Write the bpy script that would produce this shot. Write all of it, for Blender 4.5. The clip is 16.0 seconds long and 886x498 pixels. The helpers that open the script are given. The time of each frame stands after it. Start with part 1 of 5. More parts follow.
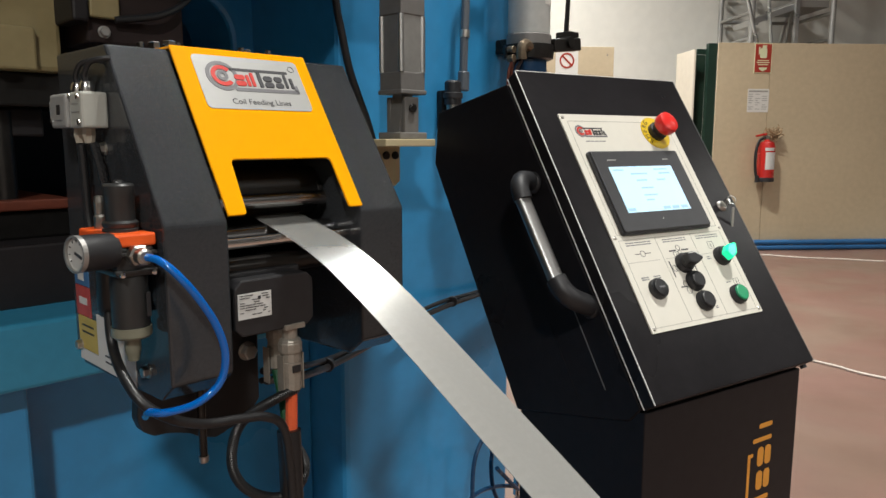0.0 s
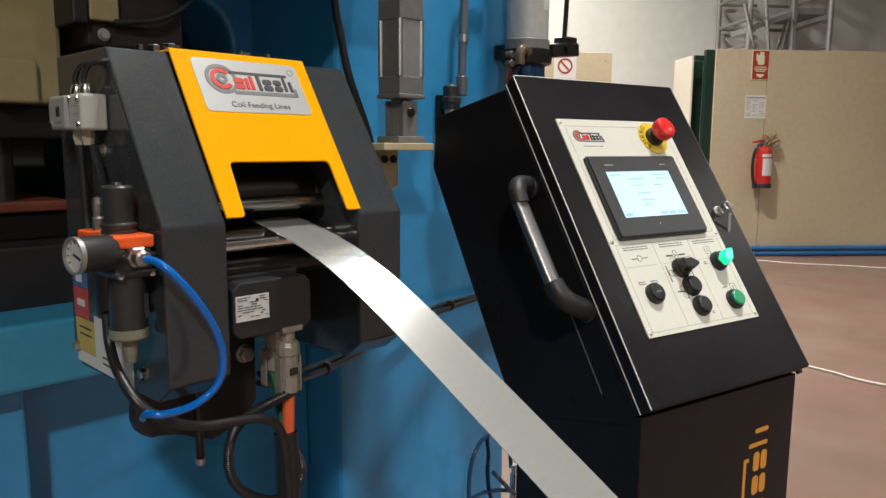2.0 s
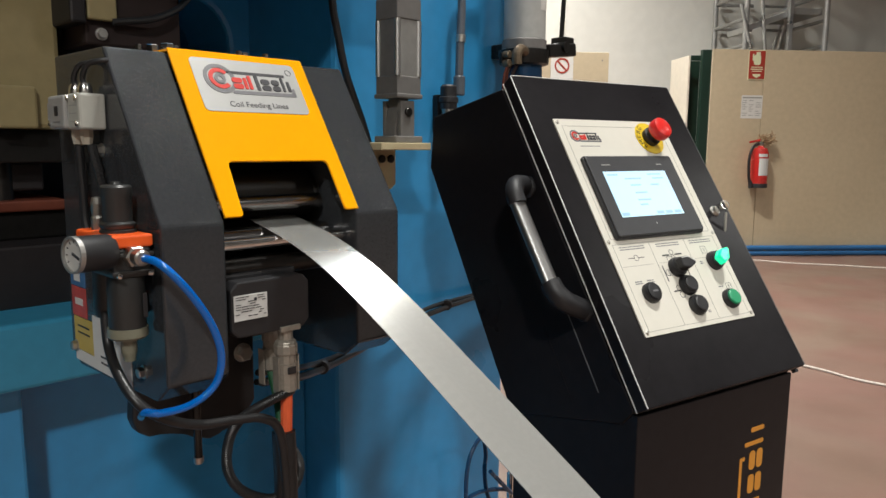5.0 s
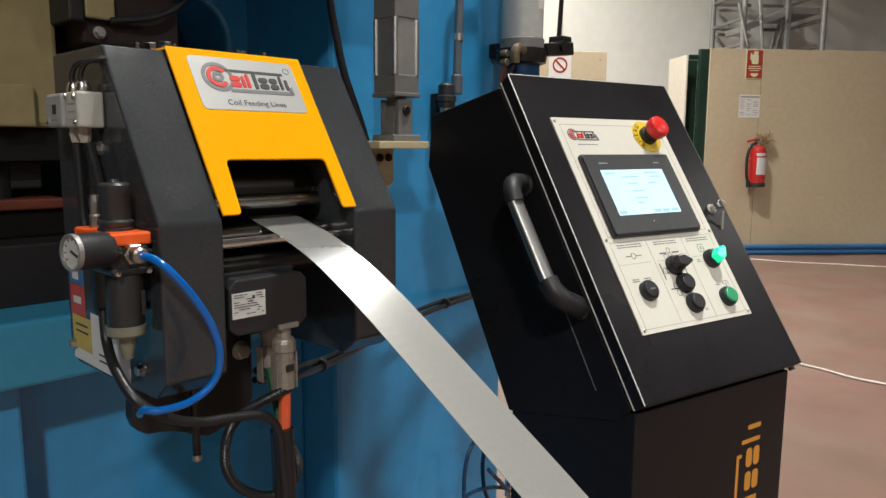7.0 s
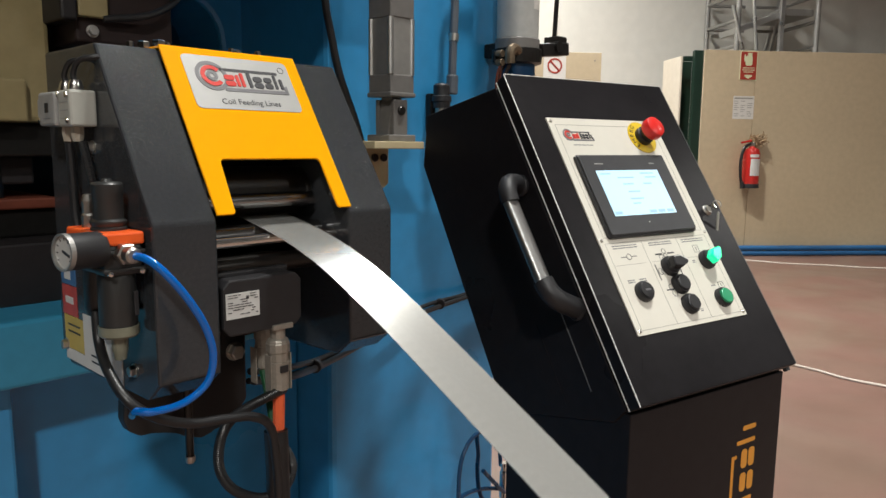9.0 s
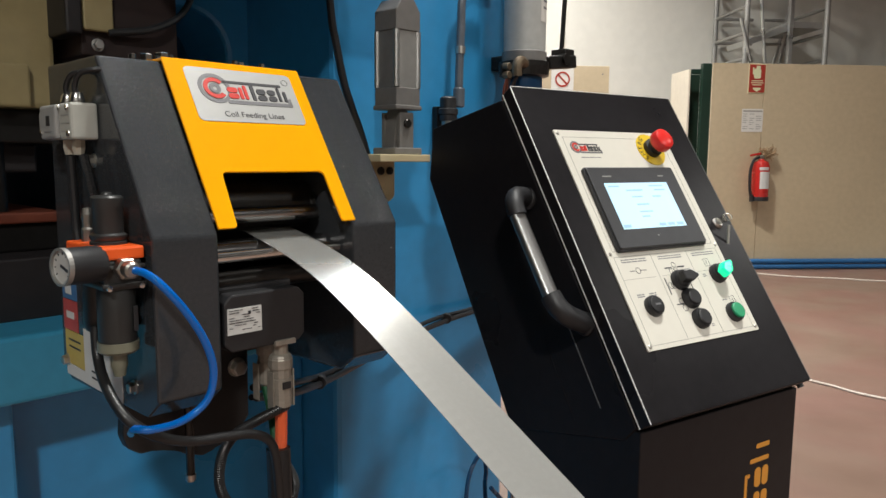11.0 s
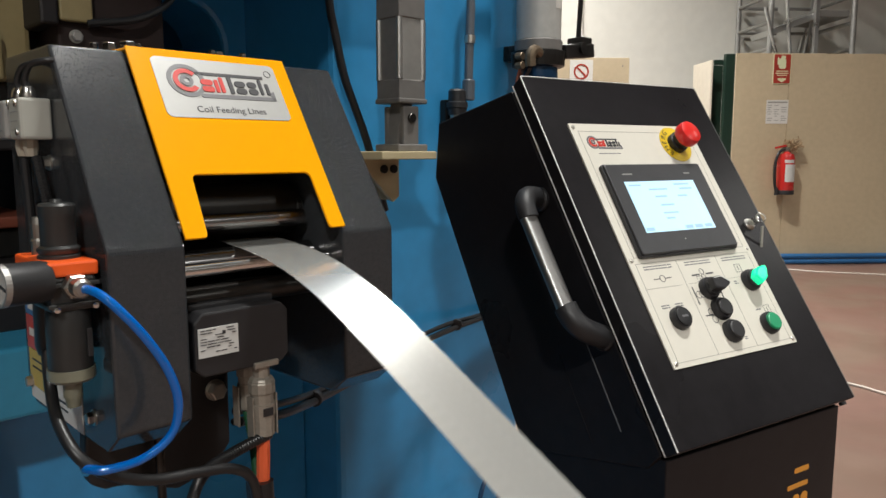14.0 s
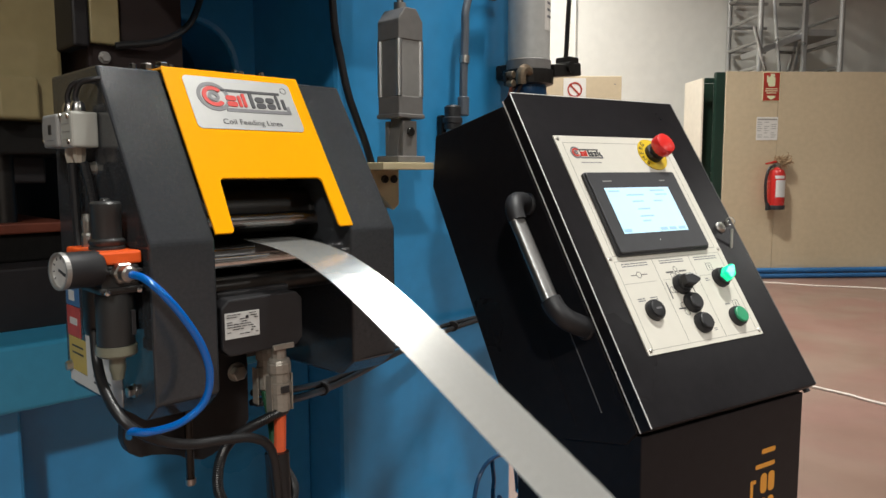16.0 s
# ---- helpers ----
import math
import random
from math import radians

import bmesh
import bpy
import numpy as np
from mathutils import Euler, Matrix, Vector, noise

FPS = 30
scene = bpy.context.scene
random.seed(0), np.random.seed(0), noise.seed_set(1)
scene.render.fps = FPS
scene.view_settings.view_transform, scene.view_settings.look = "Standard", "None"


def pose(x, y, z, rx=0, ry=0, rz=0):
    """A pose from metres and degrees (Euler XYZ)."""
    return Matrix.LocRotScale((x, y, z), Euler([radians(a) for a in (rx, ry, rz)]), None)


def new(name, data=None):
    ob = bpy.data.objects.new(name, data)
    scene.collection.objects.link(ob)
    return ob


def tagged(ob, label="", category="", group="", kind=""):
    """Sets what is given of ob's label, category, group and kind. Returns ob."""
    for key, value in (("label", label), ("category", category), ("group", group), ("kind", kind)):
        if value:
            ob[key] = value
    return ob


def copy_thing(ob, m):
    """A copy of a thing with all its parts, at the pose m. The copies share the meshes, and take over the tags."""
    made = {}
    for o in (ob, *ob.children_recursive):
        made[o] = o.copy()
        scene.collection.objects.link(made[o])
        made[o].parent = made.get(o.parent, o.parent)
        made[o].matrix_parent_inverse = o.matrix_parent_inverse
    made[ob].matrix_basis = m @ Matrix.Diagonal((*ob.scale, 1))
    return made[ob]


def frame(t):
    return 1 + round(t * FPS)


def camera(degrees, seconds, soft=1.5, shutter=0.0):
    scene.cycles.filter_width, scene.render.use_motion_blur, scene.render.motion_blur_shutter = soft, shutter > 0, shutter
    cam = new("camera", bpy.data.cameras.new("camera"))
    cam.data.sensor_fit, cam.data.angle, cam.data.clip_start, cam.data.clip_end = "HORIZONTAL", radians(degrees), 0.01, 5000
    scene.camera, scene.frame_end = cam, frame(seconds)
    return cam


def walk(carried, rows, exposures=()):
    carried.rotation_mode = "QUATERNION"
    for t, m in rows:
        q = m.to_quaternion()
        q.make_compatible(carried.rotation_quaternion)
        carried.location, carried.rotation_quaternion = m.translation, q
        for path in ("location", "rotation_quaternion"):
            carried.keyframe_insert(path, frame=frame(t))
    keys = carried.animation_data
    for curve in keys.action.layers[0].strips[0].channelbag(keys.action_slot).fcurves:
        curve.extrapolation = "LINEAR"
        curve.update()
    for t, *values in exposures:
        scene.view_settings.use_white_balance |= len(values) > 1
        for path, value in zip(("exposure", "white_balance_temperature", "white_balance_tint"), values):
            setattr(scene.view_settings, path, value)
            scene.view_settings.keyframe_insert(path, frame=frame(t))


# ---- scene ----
cam = camera(62.49, 16.0, soft=1.5, shutter=0.5)


def aim(x, y, z, yaw, pitch, roll):
    """Camera pose from its place, its heading from +y towards +x, its pitch and its roll."""
    return pose(x, y, z, 0, 0, -yaw) @ pose(0, 0, 0, 90 + pitch) @ pose(0, 0, 0, 0, 0, roll)


walk(cam, [
    (0, aim(-0.7381, -0.8167, 1.1111, 33.391, -8.391, 0.055)),
    (0.5, aim(-0.7388, -0.8171, 1.1113, 33.336, -8.332, 0.063)),
    (1, aim(-0.7395, -0.8170, 1.1109, 33.381, -8.252, 0.302)),
    (1.5, aim(-0.7398, -0.8178, 1.1106, 33.501, -8.124, 0.365)),
    (2, aim(-0.7397, -0.8189, 1.1105, 33.584, -8.043, 0.376)),
    (2.5, aim(-0.7404, -0.8182, 1.1098, 33.614, -8.103, 0.451)),
    (3, aim(-0.7412, -0.8183, 1.1097, 33.592, -8.075, 0.432)),
    (3.5, aim(-0.7408, -0.8201, 1.1105, 33.614, -8.057, 0.456)),
    (4, aim(-0.7408, -0.8193, 1.1108, 33.689, -8.109, 0.446)),
    (6.5, aim(-0.7446, -0.8242, 1.1104, 33.968, -7.998, 0.451)),
    (7, aim(-0.7430, -0.8235, 1.1094, 33.971, -8.120, 0.418)),
    (7.5, aim(-0.7412, -0.8230, 1.1095, 33.975, -8.252, 0.417)),
    (8, aim(-0.7393, -0.8195, 1.1110, 34.017, -8.123, 0.544)),
    (8.5, aim(-0.7409, -0.8189, 1.1111, 34.189, -8.109, 0.658)),
    (9, aim(-0.7418, -0.8198, 1.1087, 34.414, -8.072, 0.569)),
    (11.5, aim(-0.7210, -0.8008, 1.1073, 33.251, -6.883, 0.510)),
    (12, aim(-0.6964, -0.7767, 1.1087, 32.367, -7.383, 0.479)),
    (12.5, aim(-0.6734, -0.7558, 1.1092, 31.937, -7.844, 0.363)),
    (13, aim(-0.6516, -0.7335, 1.1119, 31.692, -8.099, 0.207)),
    (13.5, aim(-0.6542, -0.7357, 1.1115, 31.926, -7.784, -0.034)),
    (14, aim(-0.6646, -0.7458, 1.1112, 32.210, -7.435, -0.032)),
    (14.1, aim(-0.6739, -0.7556, 1.1107, 32.392, -7.277, -0.038)),
    (14.2, aim(-0.7034, -0.7867, 1.1090, 32.969, -6.778, -0.055)),
    (14.3, aim(-0.7344, -0.8194, 1.1072, 33.576, -6.252, -0.073)),
    (14.5, aim(-0.7422, -0.8276, 1.1068, 33.728, -6.121, -0.078)),
    (15, aim(-0.7369, -0.8286, 1.1046, 33.498, -6.022, -0.142)),
    (15.5, aim(-0.7329, -0.8283, 1.1033, 33.294, -6.096, -0.161)),
    (16, aim(-0.7159, -0.8265, 1.0988, 32.477, -6.057, -0.157)),
], exposures=[(0, 0.1), (11.3, 0.1), (13.0, 0.04), (14.0, 0.04), (14.4, 0.1)])

# ---- world and light ----
world = bpy.data.worlds.new("hall_world")
scene.world = world
world.use_nodes = True
world.node_tree.nodes["Background"].inputs[0].default_value = (0.02, 0.022, 0.025, 1)
world.node_tree.nodes["Background"].inputs[1].default_value = 0.3

# hall frame: a along the plywood partition, b towards the back wall
HALL = Matrix(((0.8713, 0.4907, 0, 6.15), (-0.4907, 0.8713, 0, 3.64), (0, 0, 1, 0), (0, 0, 0, 1)))
CEIL = 5.4
LAMP = (1.0, 0.985, 0.935)
# round high-bay lamps: x, y, watts
LAMPS = ((2.9, 2.76, 175), (0.58, -0.45, 96), (-2.7, -4.54, 280), (3.5, 4.9, 138), (6.8, 1.2, 9), (6.4, -2.6, 88), (3.4, -5.8, 130))
for x, y, watts in LAMPS:
    lamp = new("ceiling_lamp_light", bpy.data.lights.new("ceiling_lamp_light", "AREA"))
    lamp.data.shape, lamp.data.size = "DISK", 0.42
    lamp.data.energy, lamp.data.color = watts, LAMP
    lamp.data.spread = radians(142)
    lamp.matrix_world = pose(x, y, 4.86)


# ---- materials ----
def material(name, color, rough=0.5, metal=0.0, var=0.12, grain=60.0, bump=0.0, bscale=300.0, stain=3.0, coat=0.0, rvar=0.1, emit=0.0, cells=False):
    m = bpy.data.materials.new(name)
    m.use_nodes = True
    n, l = m.node_tree.nodes, m.node_tree.links
    b = n["Principled BSDF"]
    co = n.new("ShaderNodeTexCoord")
    fine, broad = n.new("ShaderNodeTexNoise"), n.new("ShaderNodeTexNoise")
    fine.inputs["Scale"].default_value, broad.inputs["Scale"].default_value = grain, stain
    fine.inputs["Detail"].default_value, broad.inputs["Detail"].default_value = 4, 5
    for t in (fine, broad):
        l.new(co.outputs["Object"], t.inputs["Vector"])
    both = n.new("ShaderNodeMath")
    both.operation = "ADD"
    l.new(fine.outputs["Fac"], both.inputs[0]), l.new(broad.outputs["Fac"], both.inputs[1])
    ramp = n.new("ShaderNodeMapRange")
    ramp.inputs["From Min"].default_value, ramp.inputs["From Max"].default_value = 0.65, 1.35
    ramp.inputs["To Min"].default_value, ramp.inputs["To Max"].default_value = 1 - var, 1 + var
    l.new(both.outputs[0], ramp.inputs["Value"])
    mul = n.new("ShaderNodeVectorMath")
    mul.operation = "SCALE"
    mul.inputs[0].default_value = color
    l.new(ramp.outputs[0], mul.inputs["Scale"])
    l.new(mul.outputs[0], b.inputs["Base Color"])
    if rvar:
        rr = n.new("ShaderNodeMapRange")
        rr.inputs["From Min"].default_value, rr.inputs["From Max"].default_value = 0.3, 0.7
        rr.inputs["To Min"].default_value, rr.inputs["To Max"].default_value = max(0.02, rough - rvar), min(1, rough + rvar)
        l.new(broad.outputs["Fac"], rr.inputs["Value"]), l.new(rr.outputs[0], b.inputs["Roughness"])
    else:
        b.inputs["Roughness"].default_value = rough
    b.inputs["Metallic"].default_value = metal
    b.inputs["Coat Weight"].default_value = coat
    if bump:
        bn = n.new("ShaderNodeBump")
        if cells:
            # small separate rounded beads on an even coat
            bt = n.new("ShaderNodeTexVoronoi")
            bt.inputs["Scale"].default_value = bscale
            drop = n.new("ShaderNodeMapRange")
            drop.interpolation_type = "SMOOTHSTEP"
            drop.inputs["From Min"].default_value, drop.inputs["From Max"].default_value = 0.05, 0.34
            drop.inputs["To Min"].default_value, drop.inputs["To Max"].default_value = 1.0, 0.0
            l.new(bt.outputs["Distance"], drop.inputs["Value"])
            height = drop.outputs[0]
        else:
            bt = n.new("ShaderNodeTexNoise")
            bt.inputs["Scale"].default_value, bt.inputs["Detail"].default_value = bscale, 2
            height = bt.outputs["Fac"]
        bn.inputs["Strength"].default_value, bn.inputs["Distance"].default_value = bump, 0.001
        l.new(co.outputs["Object"], bt.inputs["Vector"]), l.new(height, bn.inputs["Height"])
        l.new(bn.outputs["Normal"], b.inputs["Normal"])
    if emit:
        b.inputs["Emission Color"].default_value = (*color, 1)
        b.inputs["Emission Strength"].default_value = emit
    return m


BLACK_PAINT = material("black_powder_coat", (0.013, 0.012, 0.0135), 0.33, bump=0.05, bscale=900, var=0.25)
BLACK_PAINT.node_tree.nodes["Principled BSDF"].inputs["Specular IOR Level"].default_value = 0.16
BLACK_DULL = material("black_plastic", (0.018, 0.018, 0.02), 0.5, bump=0.1, bscale=700, var=0.2)
BLACK_RUBBER = material("black_rubber", (0.012, 0.012, 0.013), 0.45, var=0.2)
PLATE_WHITE = material("cream_panel_foil", (0.68, 0.655, 0.58), 0.42, var=0.03, stain=6)
INK = material("black_ink", (0.03, 0.03, 0.035), 0.5, var=0.1)
LIGHT_INK = material("pale_grey_ink", (0.3, 0.29, 0.26), 0.45, var=0.1)
GREY_INK = material("grey_ink", (0.16, 0.16, 0.17), 0.45, var=0.1)
RED_INK = material("red_ink", (0.6, 0.03, 0.02), 0.4, var=0.1)
BEZEL = material("charcoal_bezel", (0.045, 0.046, 0.05), 0.42, bump=0.08, bscale=1200, var=0.1)
BEZEL_EDGE = material("dark_bezel_edge", (0.02, 0.02, 0.022), 0.4, var=0.1)
SCREEN = material("lit_screen", (0.5, 0.78, 0.92), 0.35, var=0.02, emit=0.36)
SCREEN_BLUE = material("lit_screen_marks", (0.3, 0.5, 0.66), 0.35, var=0.05, emit=0.36)
RED_PLASTIC = material("red_plastic", (0.7, 0.025, 0.02), 0.32, var=0.05)
YELLOW_PLASTIC = material("yellow_plastic", (0.75, 0.52, 0.02), 0.45, var=0.05)
GREEN_LIT = material("lit_green_lens", (0.0, 0.7, 0.32), 0.2, var=0.05, emit=0.9)
GREEN_PLASTIC = material("green_plastic", (0.01, 0.3, 0.13), 0.35, var=0.05)
CHROME = material("chrome", (0.72, 0.71, 0.69), 0.18, 1.0, var=0.05)
NICKEL = material("nickel_plated_brass", (0.5, 0.48, 0.44), 0.36, 1.0, var=0.12)
CONNECTOR = material("dull_zinc_connector", (0.34, 0.31, 0.265), 0.52, 0.45, var=0.15, grain=200)
CAP_GREY = material("dark_cast_cap", (0.2, 0.19, 0.18), 0.5, 0.3, var=0.12, bump=0.1, bscale=400)
BRASS = material("dirty_brass", (0.2, 0.15, 0.1), 0.4, 0.7, var=0.3, grain=150)
BOWL_CLEAR = material("yellowed_clear_plastic", (0.19, 0.19, 0.14), 0.3, var=0.1)
NAVY_HOSE = material("navy_hose", (0.006, 0.05, 0.13), 0.3, var=0.1)
ALU = material("satin_aluminium", (0.62, 0.62, 0.61), 0.35, 1.0, var=0.06, bump=0.05, bscale=600)
ALU_DULL = material("cast_aluminium", (0.42, 0.41, 0.39), 0.5, 0.8, var=0.12, bump=0.1, bscale=400)
ORANGE_LOGO = material("orange_vinyl", (0.75, 0.33, 0.04), 0.4, var=0.05)
HAMMER = material("grey_hammertone_paint", (0.034, 0.037, 0.041), 0.12, 0.0, bump=0.45, bscale=540, var=0.15, grain=250, rvar=0.02, cells=True)
YELLOW_PAINT = material("signal_yellow_paint", (0.95, 0.4, 0.003), 0.14, bump=0.015, bscale=200, var=0.012, rvar=0.03)
SILVER_FOIL = material("silver_foil", (0.4, 0.4, 0.39), 0.45, 0.25, var=0.05, rvar=0.04)
STEEL_ROLL = material("ground_steel_roll", (0.34, 0.34, 0.34), 0.2, 1.0, var=0.08)
DARK_STEEL = material("blackened_steel", (0.04, 0.038, 0.036), 0.32, 0.8, var=0.2)
STRIP_STEEL = material("galvanised_strip", (0.66, 0.66, 0.63), 0.25, 0.7, var=0.05, grain=140, rvar=0.03)
BLUE_PAINT = material("press_blue_enamel", (0.033, 0.262, 0.54), 0.36, var=0.1, grain=25, stain=2.2, bump=0.25, bscale=14, coat=0.3)
CYAN_PAINT = material("bolster_blue_enamel", (0.037, 0.255, 0.42), 0.36, var=0.08, bump=0.2, bscale=14)
# near-black for dark press parts, with the die space's shade put into it
DARK_VOID = material("die_space_dark", (0.014, 0.012, 0.013), 0.5, 0.2, var=0.3)
OLIVE = material("beige_slide_paint", (0.29, 0.235, 0.115), 0.5, var=0.1, bump=0.1, bscale=40)
BROWN = material("rusty_brown_steel", (0.014, 0.005, 0.004), 0.75, 0.0, var=0.3)
RUST = material("red_oxide_steel", (0.14, 0.035, 0.018), 0.5, 0.2, var=0.3)
BLUE_TUBE = material("blue_polyurethane_tube", (0.0, 0.115, 0.47), 0.12, var=0.04, coat=0.5)
ORANGE_PLASTIC = material("orange_plastic", (0.85, 0.11, 0.015), 0.42, var=0.05)
GREY_PLASTIC = material("dark_grey_plastic", (0.026, 0.027, 0.027), 0.4, var=0.1)
LIGHT_GREY = material("light_grey_enclosure", (0.42, 0.42, 0.38), 0.45, var=0.06)
MID_GREY = material("mid_grey_plastic", (0.3, 0.3, 0.29), 0.5, var=0.08)
BEIGE_PLASTIC = material("beige_plastic", (0.4, 0.36, 0.29), 0.4, var=0.08)
GLASS_DIAL = material("dial_face", (0.5, 0.5, 0.48), 0.15, var=0.05, coat=0.6)
LABEL_WHITE = material("white_label", (0.6, 0.6, 0.58), 0.45, var=0.05)
STICK_BLUE = material("blue_label", (0.05, 0.14, 0.3), 0.4, var=0.1)
STICK_RED = material("red_label", (0.42, 0.06, 0.05), 0.4, var=0.2)
STICK_YELLOW = material("yellow_label", (0.5, 0.38, 0.08), 0.4, var=0.1)
GREEN_WIRE = material("green_cable", (0.012, 0.075, 0.03), 0.4, var=0.1)
ORANGE_WIRE = material("orange_cable", (0.75, 0.12, 0.04), 0.4, var=0.08)
PINE = material("pale_bracket_wood", (0.52, 0.44, 0.27), 0.5, var=0.12, grain=30, bump=0.1)
PLYWOOD = material("pale_board", (0.52, 0.42, 0.28), 0.6, var=0.08, grain=18, stain=1.2, bump=0.05, bscale=80)
PLY_LIGHT = material("light_board", (0.7, 0.63, 0.52), 0.6, var=0.06, grain=18, stain=1.5)
GREEN_STEEL = material("dark_green_steel", (0.008, 0.028, 0.018), 0.4, var=0.15)
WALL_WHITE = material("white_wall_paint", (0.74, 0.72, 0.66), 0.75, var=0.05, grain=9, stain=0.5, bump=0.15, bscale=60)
# greys for unseen walls and ceiling, set dark to weaken bounced light
WALL_GREY = material("unseen_wall_grey", (0.24, 0.235, 0.22), 0.75, var=0.06, grain=9, stain=0.5, bump=0.15, bscale=60)
CEILING_GREY = material("ceiling_sheet", (0.16, 0.16, 0.155), 0.7, var=0.06, stain=0.6)
FLOOR_RED = material("red_oxide_concrete", (0.24, 0.128, 0.098), 0.5, var=0.1, grain=6, stain=1.3, bump=0.08, bscale=30, rvar=0.14)
n, l = FLOOR_RED.node_tree.nodes, FLOOR_RED.node_tree.links
worn, tint, co = n.new("ShaderNodeTexNoise"), n.new("ShaderNodeValToRGB"), n.new("ShaderNodeTexCoord")
worn.inputs["Scale"].default_value, worn.inputs["Detail"].default_value, worn.inputs["Distortion"].default_value = 0.9, 7, 1.6
tint.color_ramp.elements[0].position, tint.color_ramp.elements[1].position = 0.36, 0.62
tint.color_ramp.elements[0].color, tint.color_ramp.elements[1].color = (0.19, 0.104, 0.081, 1), (0.195, 0.129, 0.097, 1)
l.new(co.outputs["Object"], worn.inputs["Vector"]), l.new(worn.outputs["Fac"], tint.inputs["Fac"])
scaled = next(k for k in n if k.type == "VECT_MATH")
l.new(tint.outputs["Color"], scaled.inputs[0])
BLUE_PIPE = material("blue_hose", (0.02, 0.12, 0.3), 0.4, var=0.08)
WHITE_CABLE = material("white_cable", (0.62, 0.55, 0.48), 0.5, var=0.06)
EXT_RED = material("extinguisher_red", (0.45, 0.022, 0.018), 0.25, var=0.04, coat=0.4)
SIGN_RED = material("sign_red", (0.36, 0.035, 0.02), 0.4, var=0.06)
SIGN_CREAM = material("sign_cream", (0.66, 0.68, 0.44), 0.4, var=0.05)
PAPER = material("paper", (0.66, 0.64, 0.6), 0.6, var=0.05)
FILTER_GREY = material("grey_filter_bowl", (0.46, 0.46, 0.44), 0.42, 0.1, var=0.1)
BLACK_IRON = material("black_cast_iron", (0.007, 0.007, 0.008), 0.55, var=0.3, bump=0.1, bscale=200)
GREY_PIPE = material("grey_plastic_pipe", (0.1, 0.115, 0.135), 0.4, var=0.12)
STRAW = material("straw_wrap", (0.33, 0.22, 0.12), 0.7, var=0.3)
# pale and dull colours for highlights drawn as thin strips on console edges
EDGE_GLINT = material("pale_glint_line", (0.8, 0.8, 0.78), 0.5, 0.2, var=0.3, grain=400)
DULL_GLINT = material("dull_glint_line", (0.2, 0.2, 0.2), 0.4, 0.4, var=0.3, grain=400)
LAMP_GLOW = material("lamp_diffuser", (1.0, 0.95, 0.86), 0.5, var=0.0, emit=6.0)

# ---- mesh helpers ----
def thing(name, m, label, category, group="", kind=""):
    ob = new(name)
    ob.matrix_world = m
    ob.empty_display_size = 0.05
    return tagged(ob, label, category, group, kind)


def part(name, bm, mat, parent=None, label="", smooth=False):
    """Links a bmesh as one mesh object under a thing or part."""
    me = bpy.data.meshes.new(name)
    bmesh.ops.recalc_face_normals(bm, faces=bm.faces)
    if smooth:
        for f in bm.faces:
            f.smooth = True
        for e in bm.edges:
            if len(e.link_faces) == 2 and e.calc_face_angle(0) > 0.6:
                e.smooth = False
    bm.to_mesh(me)
    bm.free()
    me.materials.append(mat)
    ob = new(name, me)
    ob.parent = parent
    if label:
        ob["label"] = label
    return ob


def B():
    return bmesh.new()


def box(bm, x0, x1, y0, y1, z0, z1, bev=0.0, m=None, seg=2):
    r = bmesh.ops.create_cube(bm, size=1.0)
    vs = r["verts"]
    for v in vs:
        v.co = Vector(((x0 + x1) / 2 + v.co.x * (x1 - x0), (y0 + y1) / 2 + v.co.y * (y1 - y0), (z0 + z1) / 2 + v.co.z * (z1 - z0)))
    if m is not None:
        bmesh.ops.transform(bm, matrix=m, verts=vs)
    if bev:
        es = list({e for v in vs for e in v.link_edges})
        bmesh.ops.bevel(bm, geom=es, offset=bev, segments=seg, profile=0.5, affect="EDGES")
    return bm


def prism(bm, poly, lo, hi, axis="x", bev=0.0, m=None):
    """Extrudes a polygon along an axis: for x its points are (y, z), for y (x, z), for z (x, y)."""
    def at(p, h):
        return {"x": (h, p[0], p[1]), "y": (p[0], h, p[1]), "z": (p[0], p[1], h)}[axis]
    a = [bm.verts.new(at(p, lo)) for p in poly]
    b = [bm.verts.new(at(p, hi)) for p in poly]
    fs = [bm.faces.new(a), bm.faces.new(list(reversed(b)))]
    for i in range(len(poly)):
        j = (i + 1) % len(poly)
        fs.append(bm.faces.new((a[j], a[i], b[i], b[j])))
    if m is not None:
        bmesh.ops.transform(bm, matrix=m, verts=a + b)
    if bev:
        es = list({e for f in fs for e in f.edges})
        bmesh.ops.bevel(bm, geom=es, offset=bev, segments=2, profile=0.5, affect="EDGES")
    return bm


def lathe(bm, prof, m=None, seg=28):
    """Turns (radius, height) pairs round z."""
    rings = []
    for r, h in prof:
        if r < 1e-6:
            rings.append([bm.verts.new((0, 0, h))])
        else:
            rings.append([bm.verts.new((r * math.cos(2 * math.pi * i / seg), r * math.sin(2 * math.pi * i / seg), h)) for i in range(seg)])
    for p, q in zip(rings, rings[1:]):
        for i in range(seg):
            j = (i + 1) % seg
            if len(p) == 1 and len(q) == 1:
                continue
            if len(p) == 1:
                bm.faces.new((p[0], q[j], q[i]))
            elif len(q) == 1:
                bm.faces.new((p[i], p[j], q[0]))
            else:
                bm.faces.new((p[i], p[j], q[j], q[i]))
    for ring, flip in ((rings[0], True), (rings[-1], False)):
        if len(ring) > 2:
            bm.faces.new(list(reversed(ring)) if flip else ring)
    if m is not None:
        bmesh.ops.transform(bm, matrix=m, verts=[v for r in rings for v in r])
    return bm


